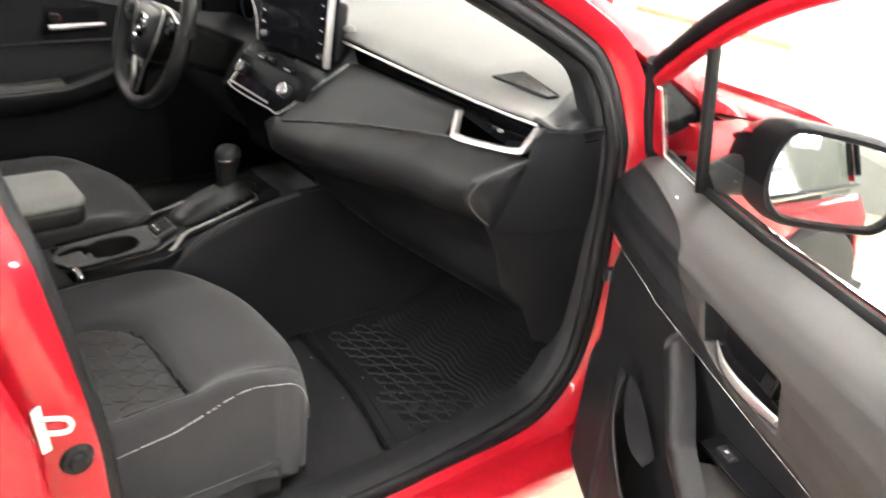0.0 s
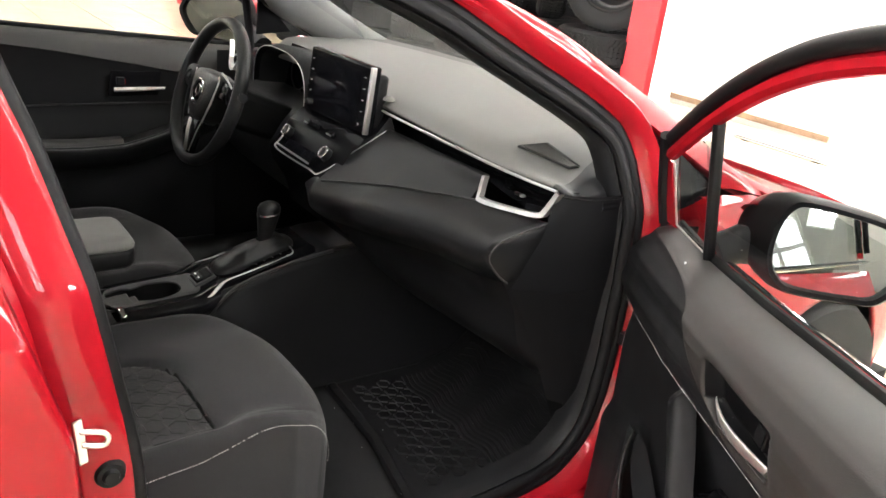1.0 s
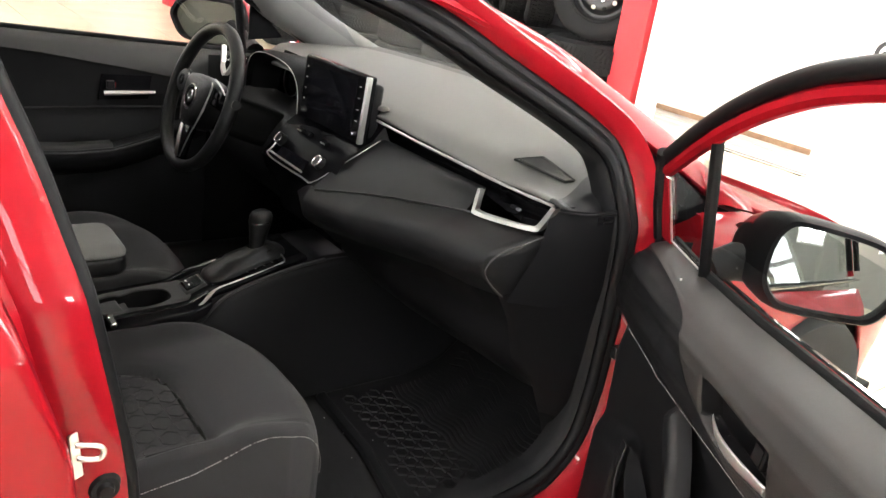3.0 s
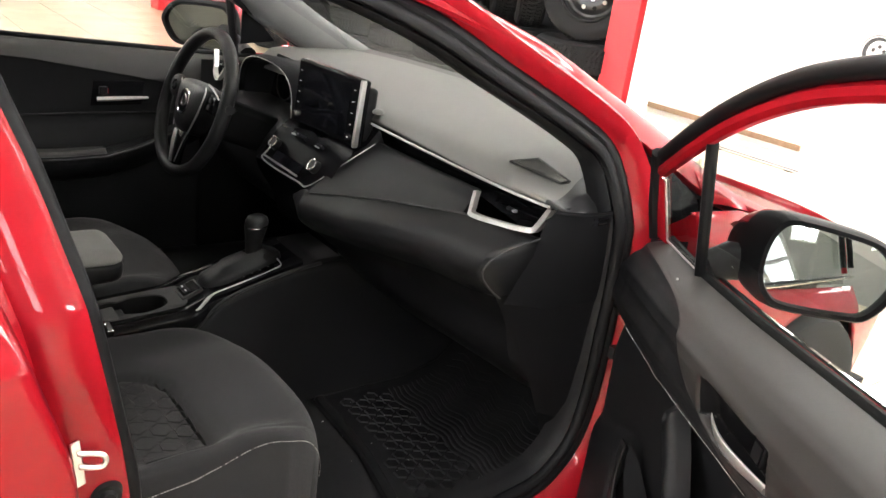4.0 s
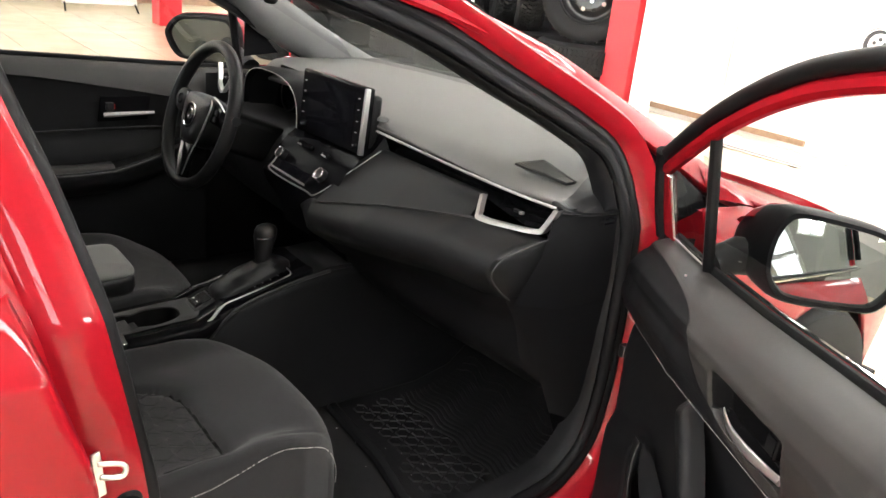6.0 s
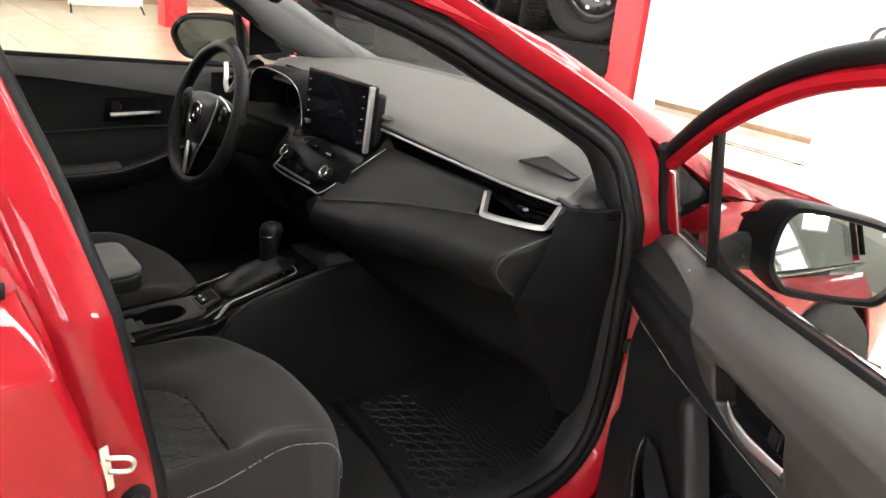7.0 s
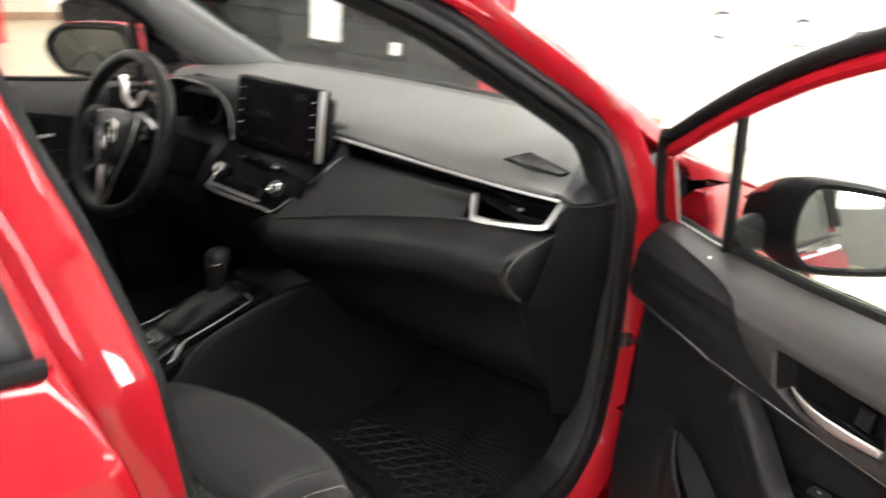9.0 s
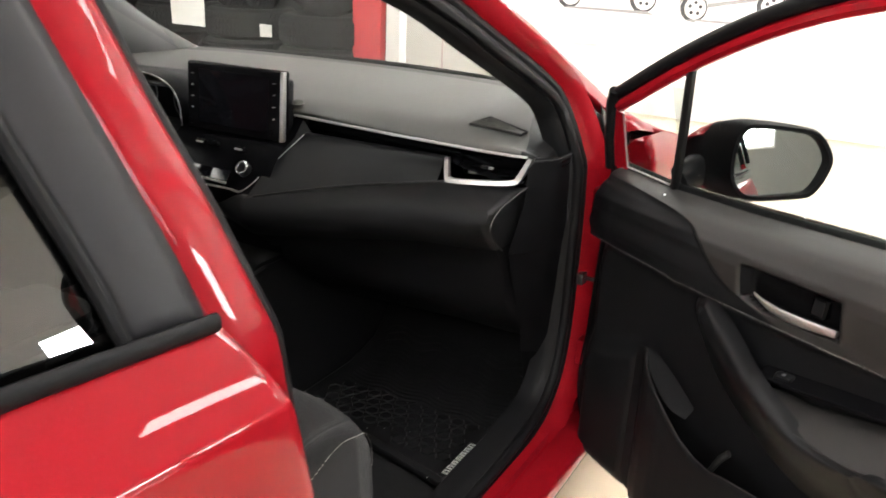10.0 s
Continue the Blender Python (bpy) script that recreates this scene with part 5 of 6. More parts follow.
# satin tray frame with two joined cup wells
TO, TI = [], []
for i in range(64):
    t = 2 * math.pi * i / 64
    c, q = math.cos(t), math.sin(t)
    y = -0.5 + 0.098 * math.copysign(abs(q) ** 0.35, q)
    TO.append((-0.015 + 0.056 * math.copysign(abs(c) ** 0.35, c), y))
    y = -0.524 + 0.086 * math.copysign(abs(q) ** 0.75, q)
    TI.append((-0.015 + (0.044 - 0.012 * math.exp(-((y + 0.535) / 0.014) ** 2)) * math.copysign(abs(c) ** 0.75, c), y))
holder = part("cup_tray", grid([[(x, y, deck_z(y) + 0.002) for x, y in TO], [(x, y, deck_z(y) + 0.007) for x, y in TO], [((x + a) / 2, (y + b) / 2, deck_z((y + b) / 2) + 0.0075) for (x, y), (a, b) in zip(TO, TI)], [(x, y, deck_z(y) + 0.006) for x, y in TI], [(x, y, deck_z(y) + 0.001) for x, y in TI]], cu=True), SHIELD_GREY, con, "dark grey cup holder tray", smooth=50)
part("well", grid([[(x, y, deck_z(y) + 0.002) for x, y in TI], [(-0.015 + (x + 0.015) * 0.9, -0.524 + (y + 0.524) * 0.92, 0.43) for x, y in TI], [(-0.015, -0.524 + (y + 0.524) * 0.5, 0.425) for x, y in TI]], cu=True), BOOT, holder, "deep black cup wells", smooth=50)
part("well_step", moved(box(-0.034, 0.034, -0.03, 0.03, -0.006, 0.0), pose(-0.015, -0.578, 0.463, 6, 0, 0)), SHIELD_GREY, holder, bevel=0.003)
part("well_step", moved(box(-0.03, 0.03, -0.012, 0.012, -0.006, 0.0), pose(-0.015, -0.542, 0.457, 10, 0, 0)), SHIELD_GREY, holder, bevel=0.003)
# parking brake switch
sw = part("brake_switch", moved(box(-0.03, 0.03, -0.026, 0.026, -0.006, 0.006), pose(-0.01, -0.388, 0.496, 22, 0, 0)), SHIELD_GREY, con, bevel=0.003)
part("switch_bezel", moved(box(-0.023, 0.023, -0.02, 0.021, 0.006, 0.008), pose(-0.01, -0.388, 0.496, 22, 0, 0)), GLOSS, sw, bevel=0.0008)
part("switch_key", moved(box(-0.019, 0.001, -0.016, 0.0, 0.008, 0.012), pose(-0.01, -0.388, 0.496, 22, 0, 0)), PLASTIC, sw, bevel=0.001)
part("switch_key", moved(box(0.003, 0.019, -0.016, 0.0, 0.008, 0.012), pose(-0.01, -0.388, 0.496, 22, 0, 0)), PLASTIC, sw, bevel=0.001)
for x in (-0.011, 0.011):
    part("switch_mark", moved(box(x - 0.004, x + 0.004, -0.01, -0.007, 0.0121, 0.0125), pose(-0.01, -0.388, 0.496, 22, 0, 0)), MARK, sw)
# shift gate with its bright edges
rows = []
for y in np.linspace(-0.41, -0.14, 24):
    z = deck_z(y)
    rows.append([(0.068, y, z - 0.012), (0.067, y, z + 0.002), (0.06, y, z + 0.006), (0.03, y, z + 0.003), (-0.05, y, z + 0.003), (-0.085, y, z + 0.006), (-0.092, y, z + 0.001)])
part("console_deck", grid(rows), DECK, con, "gloss black shift surround", smooth=50)
CHR = cr([(0.068, -0.408, 0.479), (0.0725, -0.394, 0.488), (0.064, -0.374, 0.503), (0.057, -0.352, 0.5125), (0.056, -0.33, 0.519), (0.058, -0.246, 0.5425), (0.056, -0.2, 0.556)], 5)
part("deck_trim", tube(CHR, [ip(i / 5, range(7), [0.0015, 0.0042, 0.005, 0.0032, 0.0018, 0.0011, 0.001]) for i in range(len(CHR))], 8, flat=0.6), SILVER, con, "satin silver console edge")
CHL = cr([(-0.09, -0.4, 0.486), (-0.084, -0.375, 0.503), (-0.074, -0.35, 0.513), (-0.073, -0.31, 0.525)], 5)
part("deck_trim", tube(CHL, [0.0022] * len(CHL), 8, flat=0.6), SILVER, con, "satin silver console edge")
CHE = cr([(-0.022, -0.22, 0.553), (-0.012, -0.196, 0.56), (0.012, -0.188, 0.562), (0.04, -0.188, 0.562), (0.056, -0.194, 0.559), (0.058, -0.21, 0.554)], 5)
part("gate_end", tube(CHE, 0.0022, 8, flat=0.6), SILVER, con, "satin silver shift gate end")
part("gate_slot", plate([(0.022, -0.29, 0.5265), (0.05, -0.29, 0.5265), (0.05, -0.2, 0.5535), (0.022, -0.2, 0.5535)], (0, -0.29, 1), 0.002), GLOSS, con, bevel=0.0008)
for k in range(4):
    part("gate_mark", moved(box(-0.003, 0.003, -0.0015, 0.0015, 0, 0.0006), pose(0.036, -0.275 + 0.02 * k, 0.5335 + 0.006 * k, 17, 0, 0)), SHIELD_GREY, con)

def boot_loop(k, l, h, sh, fold):
    """One ring of the leather boot, leaning with the deck."""
    out = []
    for i in range(32):
        t = 2 * math.pi * i / 32
        c, q = math.cos(t), math.sin(t)
        w = 1 + fold * math.cos(4 * t + 0.8)
        y = -0.265 + sh + l * w * math.copysign(abs(q) ** 0.6, q)
        out.append((-0.014 + k * w * math.copysign(abs(c) ** 0.6, c), y, 0.536 + 0.29 * (y + 0.265) + h))
    return out


part("shift_boot", grid([boot_loop(*q) for q in ((0.047, 0.098, -0.004, 0, 0), (0.046, 0.096, 0.006, 0, 0), (0.042, 0.086, 0.013, 0.002, 0.03), (0.033, 0.066, 0.018, 0.006, 0.07), (0.03, 0.06, 0.025, 0.01, -0.04), (0.02, 0.036, 0.029, 0.022, 0.06), (0.016, 0.02, 0.034, 0.031, 0))], cu=True), LEATHER, con, "black leather shift boot", smooth=75)
kb = [(0.013, 0.552), (0.0155, 0.575), (0.0185, 0.6), (0.0215, 0.62), (0.0245, 0.638), (0.0245, 0.651), (0.0205, 0.661), (0.012, 0.6665), (0.001, 0.6675)]
part("shift_knob", grid([[(-0.013 + r * math.cos(t), -0.232 + r * 1.15 * math.sin(t) + (z - 0.6) * 0.1, z) for t in (2 * math.pi * i / 24 for i in range(24))] for r, z in kb], cu=True), LEATHER, con, "black shift knob with a chrome line", smooth=60)
part("knob_trim", tube([(-0.013 + 0.0243 * math.cos(t), -0.2285 + 0.0282 * math.sin(t), 0.64 + 0.003 * math.sin(t)) for t in np.linspace(-1.1, 0.9, 12)], 0.0022, 6), CHROME, con, "bright chrome line")


def lid_loop(d, z):
    """Rounded outline of the armrest, drawn in by d."""
    out = []
    for cx, cy, a0 in ((0.074, -0.595, 0), (-0.026, -0.595, 90), (-0.026, -0.87, 180), (0.074, -0.87, 270)):
        for i in range(9):
            t = math.radians(a0 + i * 11.25)
            out.append((cx + (0.034 - d) * math.cos(t), cy + (0.034 - d) * math.sin(t), z))
    return out


# lit top and shaded side of the armrest are put into two colours
part("armrest", grid([lid_loop(d, z) for d, z in ((0.006, 0.633), (0.001, 0.636), (0.0, 0.641), (0.003, 0.648), (0.01, 0.654), (0.02, 0.657), (0.0335, 0.658))] + [[(0.024, -0.73, 0.66)] * 36], cu=True), SOFT, con, "padded armrest lid, coloured grey for the light on top", smooth=60)
part("armrest_pad", grid([lid_loop(d, z) for d, z in ((0.006, 0.634), (0.001, 0.631), (0.0, 0.625), (0.0, 0.605), (0.004, 0.597), (0.012, 0.593), (0.033, 0.592))], cu=True), LEATHER, con, "side of the armrest, coloured black for its shade", smooth=60)
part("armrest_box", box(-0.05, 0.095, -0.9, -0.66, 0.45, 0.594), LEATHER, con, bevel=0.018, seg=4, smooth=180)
# ridge coloured grey so that it looks lit against the black console
part("side_ridge", tube(cr([(0.087, y, z + 0.0015) for y, z in zip(RY[:7], RZ[:7])], 4), [0.0012, 0.0015, 0.002, 0.003] + [0.004] * 21, 8), SHIELD_GREY, con)


# ---- seats ----
def seat(sx, tag):
    t = new("front_seat")
    t.location = (sx, 0, 0.2)
    V = [(-0.325, 0.1), (-0.308, 0.16), (-0.306, 0.2), (-0.32, 0.236), (-0.36, 0.26), (-0.45, 0.268), (-0.55, 0.258), (-0.7, 0.246), (-0.9, 0.22), (-0.98, 0.21)]
    Vc = cr([(0, y, z) for y, z in V], 12)

    def inset(x, y):
        """Signed distance to the rounded outline of the quilted insert."""
        r = 0.12 if x < 0.03 else 0.02
        cx, hw = 0.03, 0.165
        qx, qy = abs(x - cx) - hw + r, y + 0.538 + r
        return math.hypot(max(qx, 0), max(qy, 0)) + min(max(qx, qy), 0) - r

    def skin(u, q, lift=0.0):
        a = abs(u)
        front = ip(q.y, [-0.5, -0.31], [0, 1])
        w = ip(q.y, [-0.98, -0.6, -0.4, -0.32], [0.25, 0.255, 0.255, 0.235])
        bol = 0.032 * math.exp(-((a - 0.82) / 0.13) ** 2) * ip(q.y, [-0.6, -0.42, -0.33], [1, 0.5, 0]) * (1 if u > 0 else 1.15)
        edge = -0.17 * sm((a - 0.88) / 0.12 if u > 0 else (a - 0.78) / 0.22) ** 2 if q.z > 0.1 else 0
        x, y = u * w, q.y - 0.055 * a ** 3 * front
        d = inset(x, y)
        dr = 1 if x < 0.18 else 0.45
        ins = -0.012 * sm(-d / 0.03 + 0.3) - dr * 0.026 * math.exp(-(d / 0.007) ** 2) - dr * 0.008 * math.exp(-((d - 0.012) / 0.02) ** 2)
        ins -= 0.003 * math.exp(-((u - 0.74) / 0.012) ** 2) * ip(y, [-0.6, -0.55, -0.36, -0.33], [0, 1, 1, 0.4])
        return Vector((x, y, max(0.06, q.z + bol + edge - 0.03 * a ** 3 * front + ins * (1 if q.z > 0.2 else 0) + lift)))

    rows = [[skin(u, q) for u in np.linspace(-1, 1, 121)] for q in Vc]
    c = part("cushion", grid(rows), FABRIC, t, "charcoal woven seat cushion", smooth=70)
    # quilted insert with rows of cells
    v, f = grid([[skin(u, q, 0.0012) for u in np.linspace(-0.8, 0.8, 81)] for q in Vc])
    part("insert", (v, [g for g in f if all(inset(v[i].x, v[i].y) < 0.003 for i in g)]), QUILT, c, "dark quilted seat insert", smooth=70)
    cells = []
    for r in range(13):
        for k in range(8):
            y = -0.561 - r * 0.036
            x = (k - 3 + (0.5 if r % 2 else 0) - 0.25) * 0.05 + 0.015
            if inset(x, y) > -0.022:
                continue
            z0 = ip(y, [-0.98, -0.9, -0.7, -0.55, -0.45], [0.21, 0.22, 0.246, 0.258, 0.268]) - 0.0098
            if not cells:
                cells.append(part("quilt_cell", moved(ring((0, 0, 0), (0, 0, 1), 0.0215, 0.0013, 6, 4, 1.2), Matrix.Diagonal((1.0, 0.92, 1, 1))), FABRIC, c, smooth=60))
            else:
                cells.append(new("quilt_cell", cells[0].data))
                cells[-1].parent = c
            cells[-1].location = (x, y, z0)
    # dark tube standing for the shade in the groove round the front of the insert
    line = [(0.192, -0.66), (0.194, -0.57), (0.188, -0.547), (0.172, -0.538), (0.1, -0.538), (0.03, -0.538), (-0.02, -0.539), (-0.06, -0.55), (-0.1, -0.575), (-0.125, -0.61), (-0.134, -0.655), (-0.135, -0.8)]
    pts = []
    for q in cr([(x, y, 0) for x, y in line], 6):
        k = min(Vc, key=lambda w: abs(w.y - q.y) + (1 if w.z < 0.2 else 0))
        pts.append((q.x, q.y, skin(q.x / ip(k.y, [-0.98, -0.6, -0.4, -0.32], [0.25, 0.255, 0.255, 0.235]), k).z + 0.006))
    part("groove_shade", tube(pts, 0.0036, 8), BOOT, c, "near-black tube for the shade in the seat groove")
    for s in (1, -1):
        pts = [skin(s * ip(q.y, [-0.75, -0.6, -0.55, -0.45, -0.33], [0.935, 0.932, 0.925, 0.907, 0.9]), q) for q in Vc[::-1] if q.z > 0.17]
        if s * sx > 0:
            part("seam_thread", stitches([p + Vector((s * 0.0045, 0.001, 0.004)) for p in pts], 0.005, 0.0008), THREAD, c, "pale seam thread")
        part("side_shield", grid([[(s * 0.252, y, z) for y in np.linspace(-0.42, -1.0, 8)] for z in (0.02, 0.06, 0.1, 0.115)] + [[(s * 0.235, y, 0.122) for y in np.linspace(-0.425, -1.0, 8)]]), SHIELD_GREY, t, "dark grey plastic seat side shield", solid=0.006)
    part("front_valance", grid([[(x, -0.335 - 0.02 * abs(x / 0.2) ** 2, z) for x in np.linspace(-0.22, 0.22, 9)] for z in (0.04, 0.08, 0.12)]), PLASTIC, t, solid=0.006)
    B = [(-0.93, 0.22), (-0.97, 0.3), (-1.02, 0.45), (-1.07, 0.62), (-1.1, 0.74), (-1.13, 0.79), (-1.17, 0.79), (-1.18, 0.7), (-1.12, 0.45), (-1.06, 0.2)]
    rows = []
    for q in cr([(0, y, z) for y, z in B], 3):
        w = ip(q.z, [0.2, 0.45, 0.7, 0.79], [0.24, 0.245, 0.22, 0.17])
        rows.append([(w * math.sin(math.pi / 2 * u), q.y + 0.05 * (abs(u) ** 4) * (1 if q.y > -1.1 else 0.2), q.z) for u in np.linspace(-1, 1, 15)])
    part("backrest", grid(rows), FABRIC, t, "charcoal fabric backrest", smooth=70)
    h = [(-1.1, 0.84), (-1.085, 0.9), (-1.1, 0.97), (-1.14, 0.985), (-1.18, 0.96), (-1.17, 0.86), (-1.14, 0.83)]
    part("headrest", grid([[(0.12 * (1 - 0.5 * abs(u) ** 4) * 1.15 * u, y, z - 0.015 * u * u) for u in np.linspace(-1, 1, 9)] for y, z in h], cv=True), FABRIC, t, smooth=70)
    for s in (-1, 1):
        part("headrest_post", tube([(s * 0.06, -1.14, 0.76), (s * 0.06, -1.135, 0.86)], 0.006, 8), STEEL, t)
        part("seat_rail", box(s * 0.19 - 0.02, s * 0.19 + 0.02, -0.98, -0.36, 0.024, 0.05), PLASTIC, t, bevel=0.003)
    tagged(t, tag, "car seat", "front seats")
    return t


seat(0.345, "charcoal fabric front passenger seat with pale seams")
seat(-0.36, "charcoal fabric driver seat beside the console")
part("rear_seat", grid([[(x, y, z + 0.02 * abs(x)) for x in np.linspace(-0.62, 0.62, 12)] for y, z in ((-1.36, 0.24), (-1.34, 0.44), (-1.4, 0.5), (-1.75, 0.47), (-1.85, 0.6), (-2.0, 0.95), (-2.05, 0.96))]), FABRIC, car, "charcoal fabric rear bench", smooth=60)

# ---- floor, tunnel and mat ----
part("floor_carpet", grid([[(x, y, z) for y, z in ((0.48, 0.5), (0.38, 0.36), (0.3, 0.26), (0.2, 0.222), (-0.3, 0.218), (-1.3, 0.22), (-2.1, 0.3))] for x in np.linspace(-0.7, 0.69, 6)]), CARPET, car, "black carpet floor")
part("bulkhead", box(-0.72, 0.72, 0.5, 0.53, 0.25, 0.87), CARPET, car)
part("sill_trim", grid([[(0.722, y, 0.29), (0.705, y, 0.302), (0.68, y, 0.298), (0.655, y, 0.27), (0.645, y, 0.222)] for y in np.linspace(0.08, -0.72, 12)]), SILL, car, "satin black plastic sill cover")
part("sill_trim", grid([[(-0.735, y, 0.3), (-0.705, y, 0.305), (-0.68, y, 0.298), (-0.655, y, 0.27), (-0.645, y, 0.222)] for y in np.linspace(0.2, -0.86, 12)]), SILL, car, "satin black plastic sill cover")
part("kick_panel", grid([[(-0.715, y, z) for z in (0.2, 0.4, 0.6, 0.75, 0.9)] for y in (-0.1, 0.1, 0.3, 0.52)]), BOOT, car, "black plastic kick panel", solid=0.006)
# ---- driver door and outside mirror ----
ld = part("driver_door", grid([[(-hx(y, z), y, z) for y in np.linspace(0.25, -0.83, 16)] for z in np.linspace(0.285, 0.9, 14)]), RED, car, "closed red driver door", solid=0.012)
rows = []
for y in np.linspace(0.2, -0.85, 22):
    zb = ip(y, [-0.85, -0.62, -0.15, 0.2], [0.955, 0.939, 0.91, 0.893])
    rows.append([(-0.79, y, zb), (-0.765, y, zb - 0.004), (-0.745, y, zb - 0.03), (-0.735, y, zb - 0.1), (-0.745, y, 0.74), (-0.745, y, 0.7), (-0.725, y, 0.675), (-0.73, y, 0.6), (-0.73, y, 0.4), (-0.735, y, 0.2)])
# split in two colours: paler top roll carries the sheen near the window
top_roll, upper = [], []
for r in rows:
    y = r[0][1]
    zm = r[0][2] - ip(y, [-0.85, -0.55, -0.3, -0.1, 0.2], [0.035, 0.05, 0.075, 0.1, 0.11])
    top_roll.append(r[:2] + [(-0.748, y, r[0][2] - 0.02), (-0.739, y, zm)])
    upper.append([(-0.74, y, zm + 0.002), (-0.745, y, zm - 0.01), (-0.743, y, 0.79), r[4]])
part("upper_trim", grid(top_roll), DOOR_PAD, ld, "dark grey-brown soft upper door trim", smooth=60)
part("middle_trim", grid(upper), SOFT_BLACK, ld, "padded middle door trim, coloured darker than the sheen above", smooth=60)
part("inner_trim", grid([r[4:] for r in rows]), PLASTIC, ld, "black lower driver door trim", smooth=60)
part("trim_seam", tube([(-0.738, y, 0.728 + 0.01 * math.sin((y + 0.85) * 3)) for y in np.linspace(0.05, -0.84, 16)], 0.0025, 6), SHIELD_GREY, ld)
ra = []
for y in np.linspace(-0.02, -0.8, 16):
    zt = ip(y, [-0.8, -0.5, -0.38, -0.26, -0.15, -0.02], [0.645, 0.63, 0.635, 0.667, 0.71, 0.76])
    d = ip(y, [-0.8, -0.3, -0.02], [0.075, 0.06, 0.02])
    ra.append([(-0.735, y, zt), (-0.735 + d, y, zt), (-0.735 + d + 0.006, y, zt - 0.012), (-0.735 + d, y, zt - 0.05), (-0.735, y, zt - 0.09)])
part("armrest", grid(ra), SOFT_BLACK, ld, smooth=60)
part("arm_pad", grid([[(-0.728, y, r[1][2] + 0.002), (-0.715, y, r[1][2] + 0.012), (r[1][0] - 0.008, y, r[1][2] + 0.01), (r[1][0], y, r[1][2] + 0.001)] for r in ra[7:] for y in [r[0][1]]]), DOOR_PAD, ld, "grey padded armrest top", smooth=60)
part("arm_edge", tube([(r[2][0], r[2][1], r[2][2] + 0.004) for r in ra], 0.004, 8), SHIELD_GREY, ld)
# flat black plate standing for the dark of a handle recess
part("handle_cup", plate([(-0.733, -0.41, 0.76), (-0.733, -0.27, 0.762), (-0.733, -0.26, 0.83), (-0.733, -0.4, 0.832)], (1, 0, 0), 0.003), GLOSS, ld, "black facing of the handle recess", bevel=0.001)
part("door_handle", tube([(-0.722, -0.395, 0.78), (-0.714, -0.35, 0.783), (-0.716, -0.255, 0.785)], [0.007, 0.007, 0.004], 8), SILVER, ld, "satin silver door handle")
part("quarter_pane", plate([(-0.745, 0.034, 0.945), (-0.745, 0.148, 0.957), (-0.745, 0.06, 1.05), (-0.745, 0.034, 1.07)], (1, 0, 0), 0.004), GLOSS, ld, "dark fixed quarter window", bevel=0.001)
lk = part("lock_button", box(-0.732, -0.716, -0.388, -0.367, 0.793, 0.815), PLASTIC, ld, bevel=0.002)
part("lock_mark", box(-0.73, -0.718, -0.3665, -0.364, 0.797, 0.812), RED_LENS, lk, "red unlocked mark")
part("belt_seal", tube([(-0.79, y, ip(y, [-0.85, -0.62, -0.15, 0.2], [0.955, 0.939, 0.91, 0.893]) + 0.003) for y in np.linspace(0.12, -0.84, 10)], 0.008, 8), RUBBER, ld)
part("window_pane", grid([[(-0.8 + 0.36 * (z - 0.9), y, z) for y in np.linspace(0.02 - (z - 0.9) * 1.2, -0.84, 4)] for z in (0.9, 1.28)]), WINDOW, ld).visible_shadow = False
part("division_bar", tube([(-0.775, 0.03, 0.9), (-0.75, 0.01, 0.98), (-0.70, -0.03, 1.12)], 0.013, 8), RUBBER, ld)
part("window_frame", tube(cr([(-0.74, 0.3, 0.92), (-0.7, 0.1, 1.03), (-0.66, -0.12, 1.14), (-0.62, -0.4, 1.25), (-0.6, -0.62, 1.29), (-0.62, -0.84, 1.27)], 4), 0.02, 8), RUBBER, ld)
part("pillar_post", tube([(-0.78, -0.86, 0.93), (-0.7, -0.88, 1.15), (-0.63, -0.88, 1.28)], 0.03, 8), APPLIQUE, car)
ML = Vector((-1.015, 0.015, 0.952))
LN = Vector((0.5, -0.86, -0.02)).normalized()
LT = Vector((-LN.y, LN.x, 0)).normalized()
LU = Vector((0, 0, 1))
lm = part("side_mirror", grid([[ML + LT * (-a * k * 1.42) + LU * (b * k2 * 1.06 + 0.004) + LN * d for a, b in OC] for k, k2, d in ((1.0, 1.0, 0.001), (1.03, 1.04, 0.012), (1.12, 1.16, 0.012), (1.18, 1.24, 0.0), (1.18, 1.26, -0.03), (1.02, 1.1, -0.08), (0.6, 0.65, -0.11), (0.05, 0.05, -0.115))], cu=True), SHELL, car, "black outside mirror with a red cap")
part("mirror_glass", ([ML] + [ML + LT * (-a * 1.42) + LU * (b * 1.06 + 0.004) + LN * 0.0015 for a, b in OC], [(0, i + 1, (i + 1) % len(OC) + 1) for i in range(len(OC))]), DARKENED_MIRROR, lm, smooth=0)
part("mirror_cap", grid([[ML + LT * (-a * k * 1.42) + LU * (max(b, 0.0) * k2 * 1.06 + 0.007) + LN * d for a, b in OC] for k, k2, d in ((1.19, 1.27, -0.02), (1.2, 1.29, -0.04), (1.05, 1.15, -0.085), (0.62, 0.7, -0.116), (0.05, 0.05, -0.12))], cu=True), RED, lm, "red mirror cap")
part("mirror_foot", tube([(-0.79, 0.08, 0.9), (-0.88, 0.08, 0.92), (-0.95, 0.06, 0.95)], [0.03, 0.028, 0.03], 10), PLASTIC, lm)
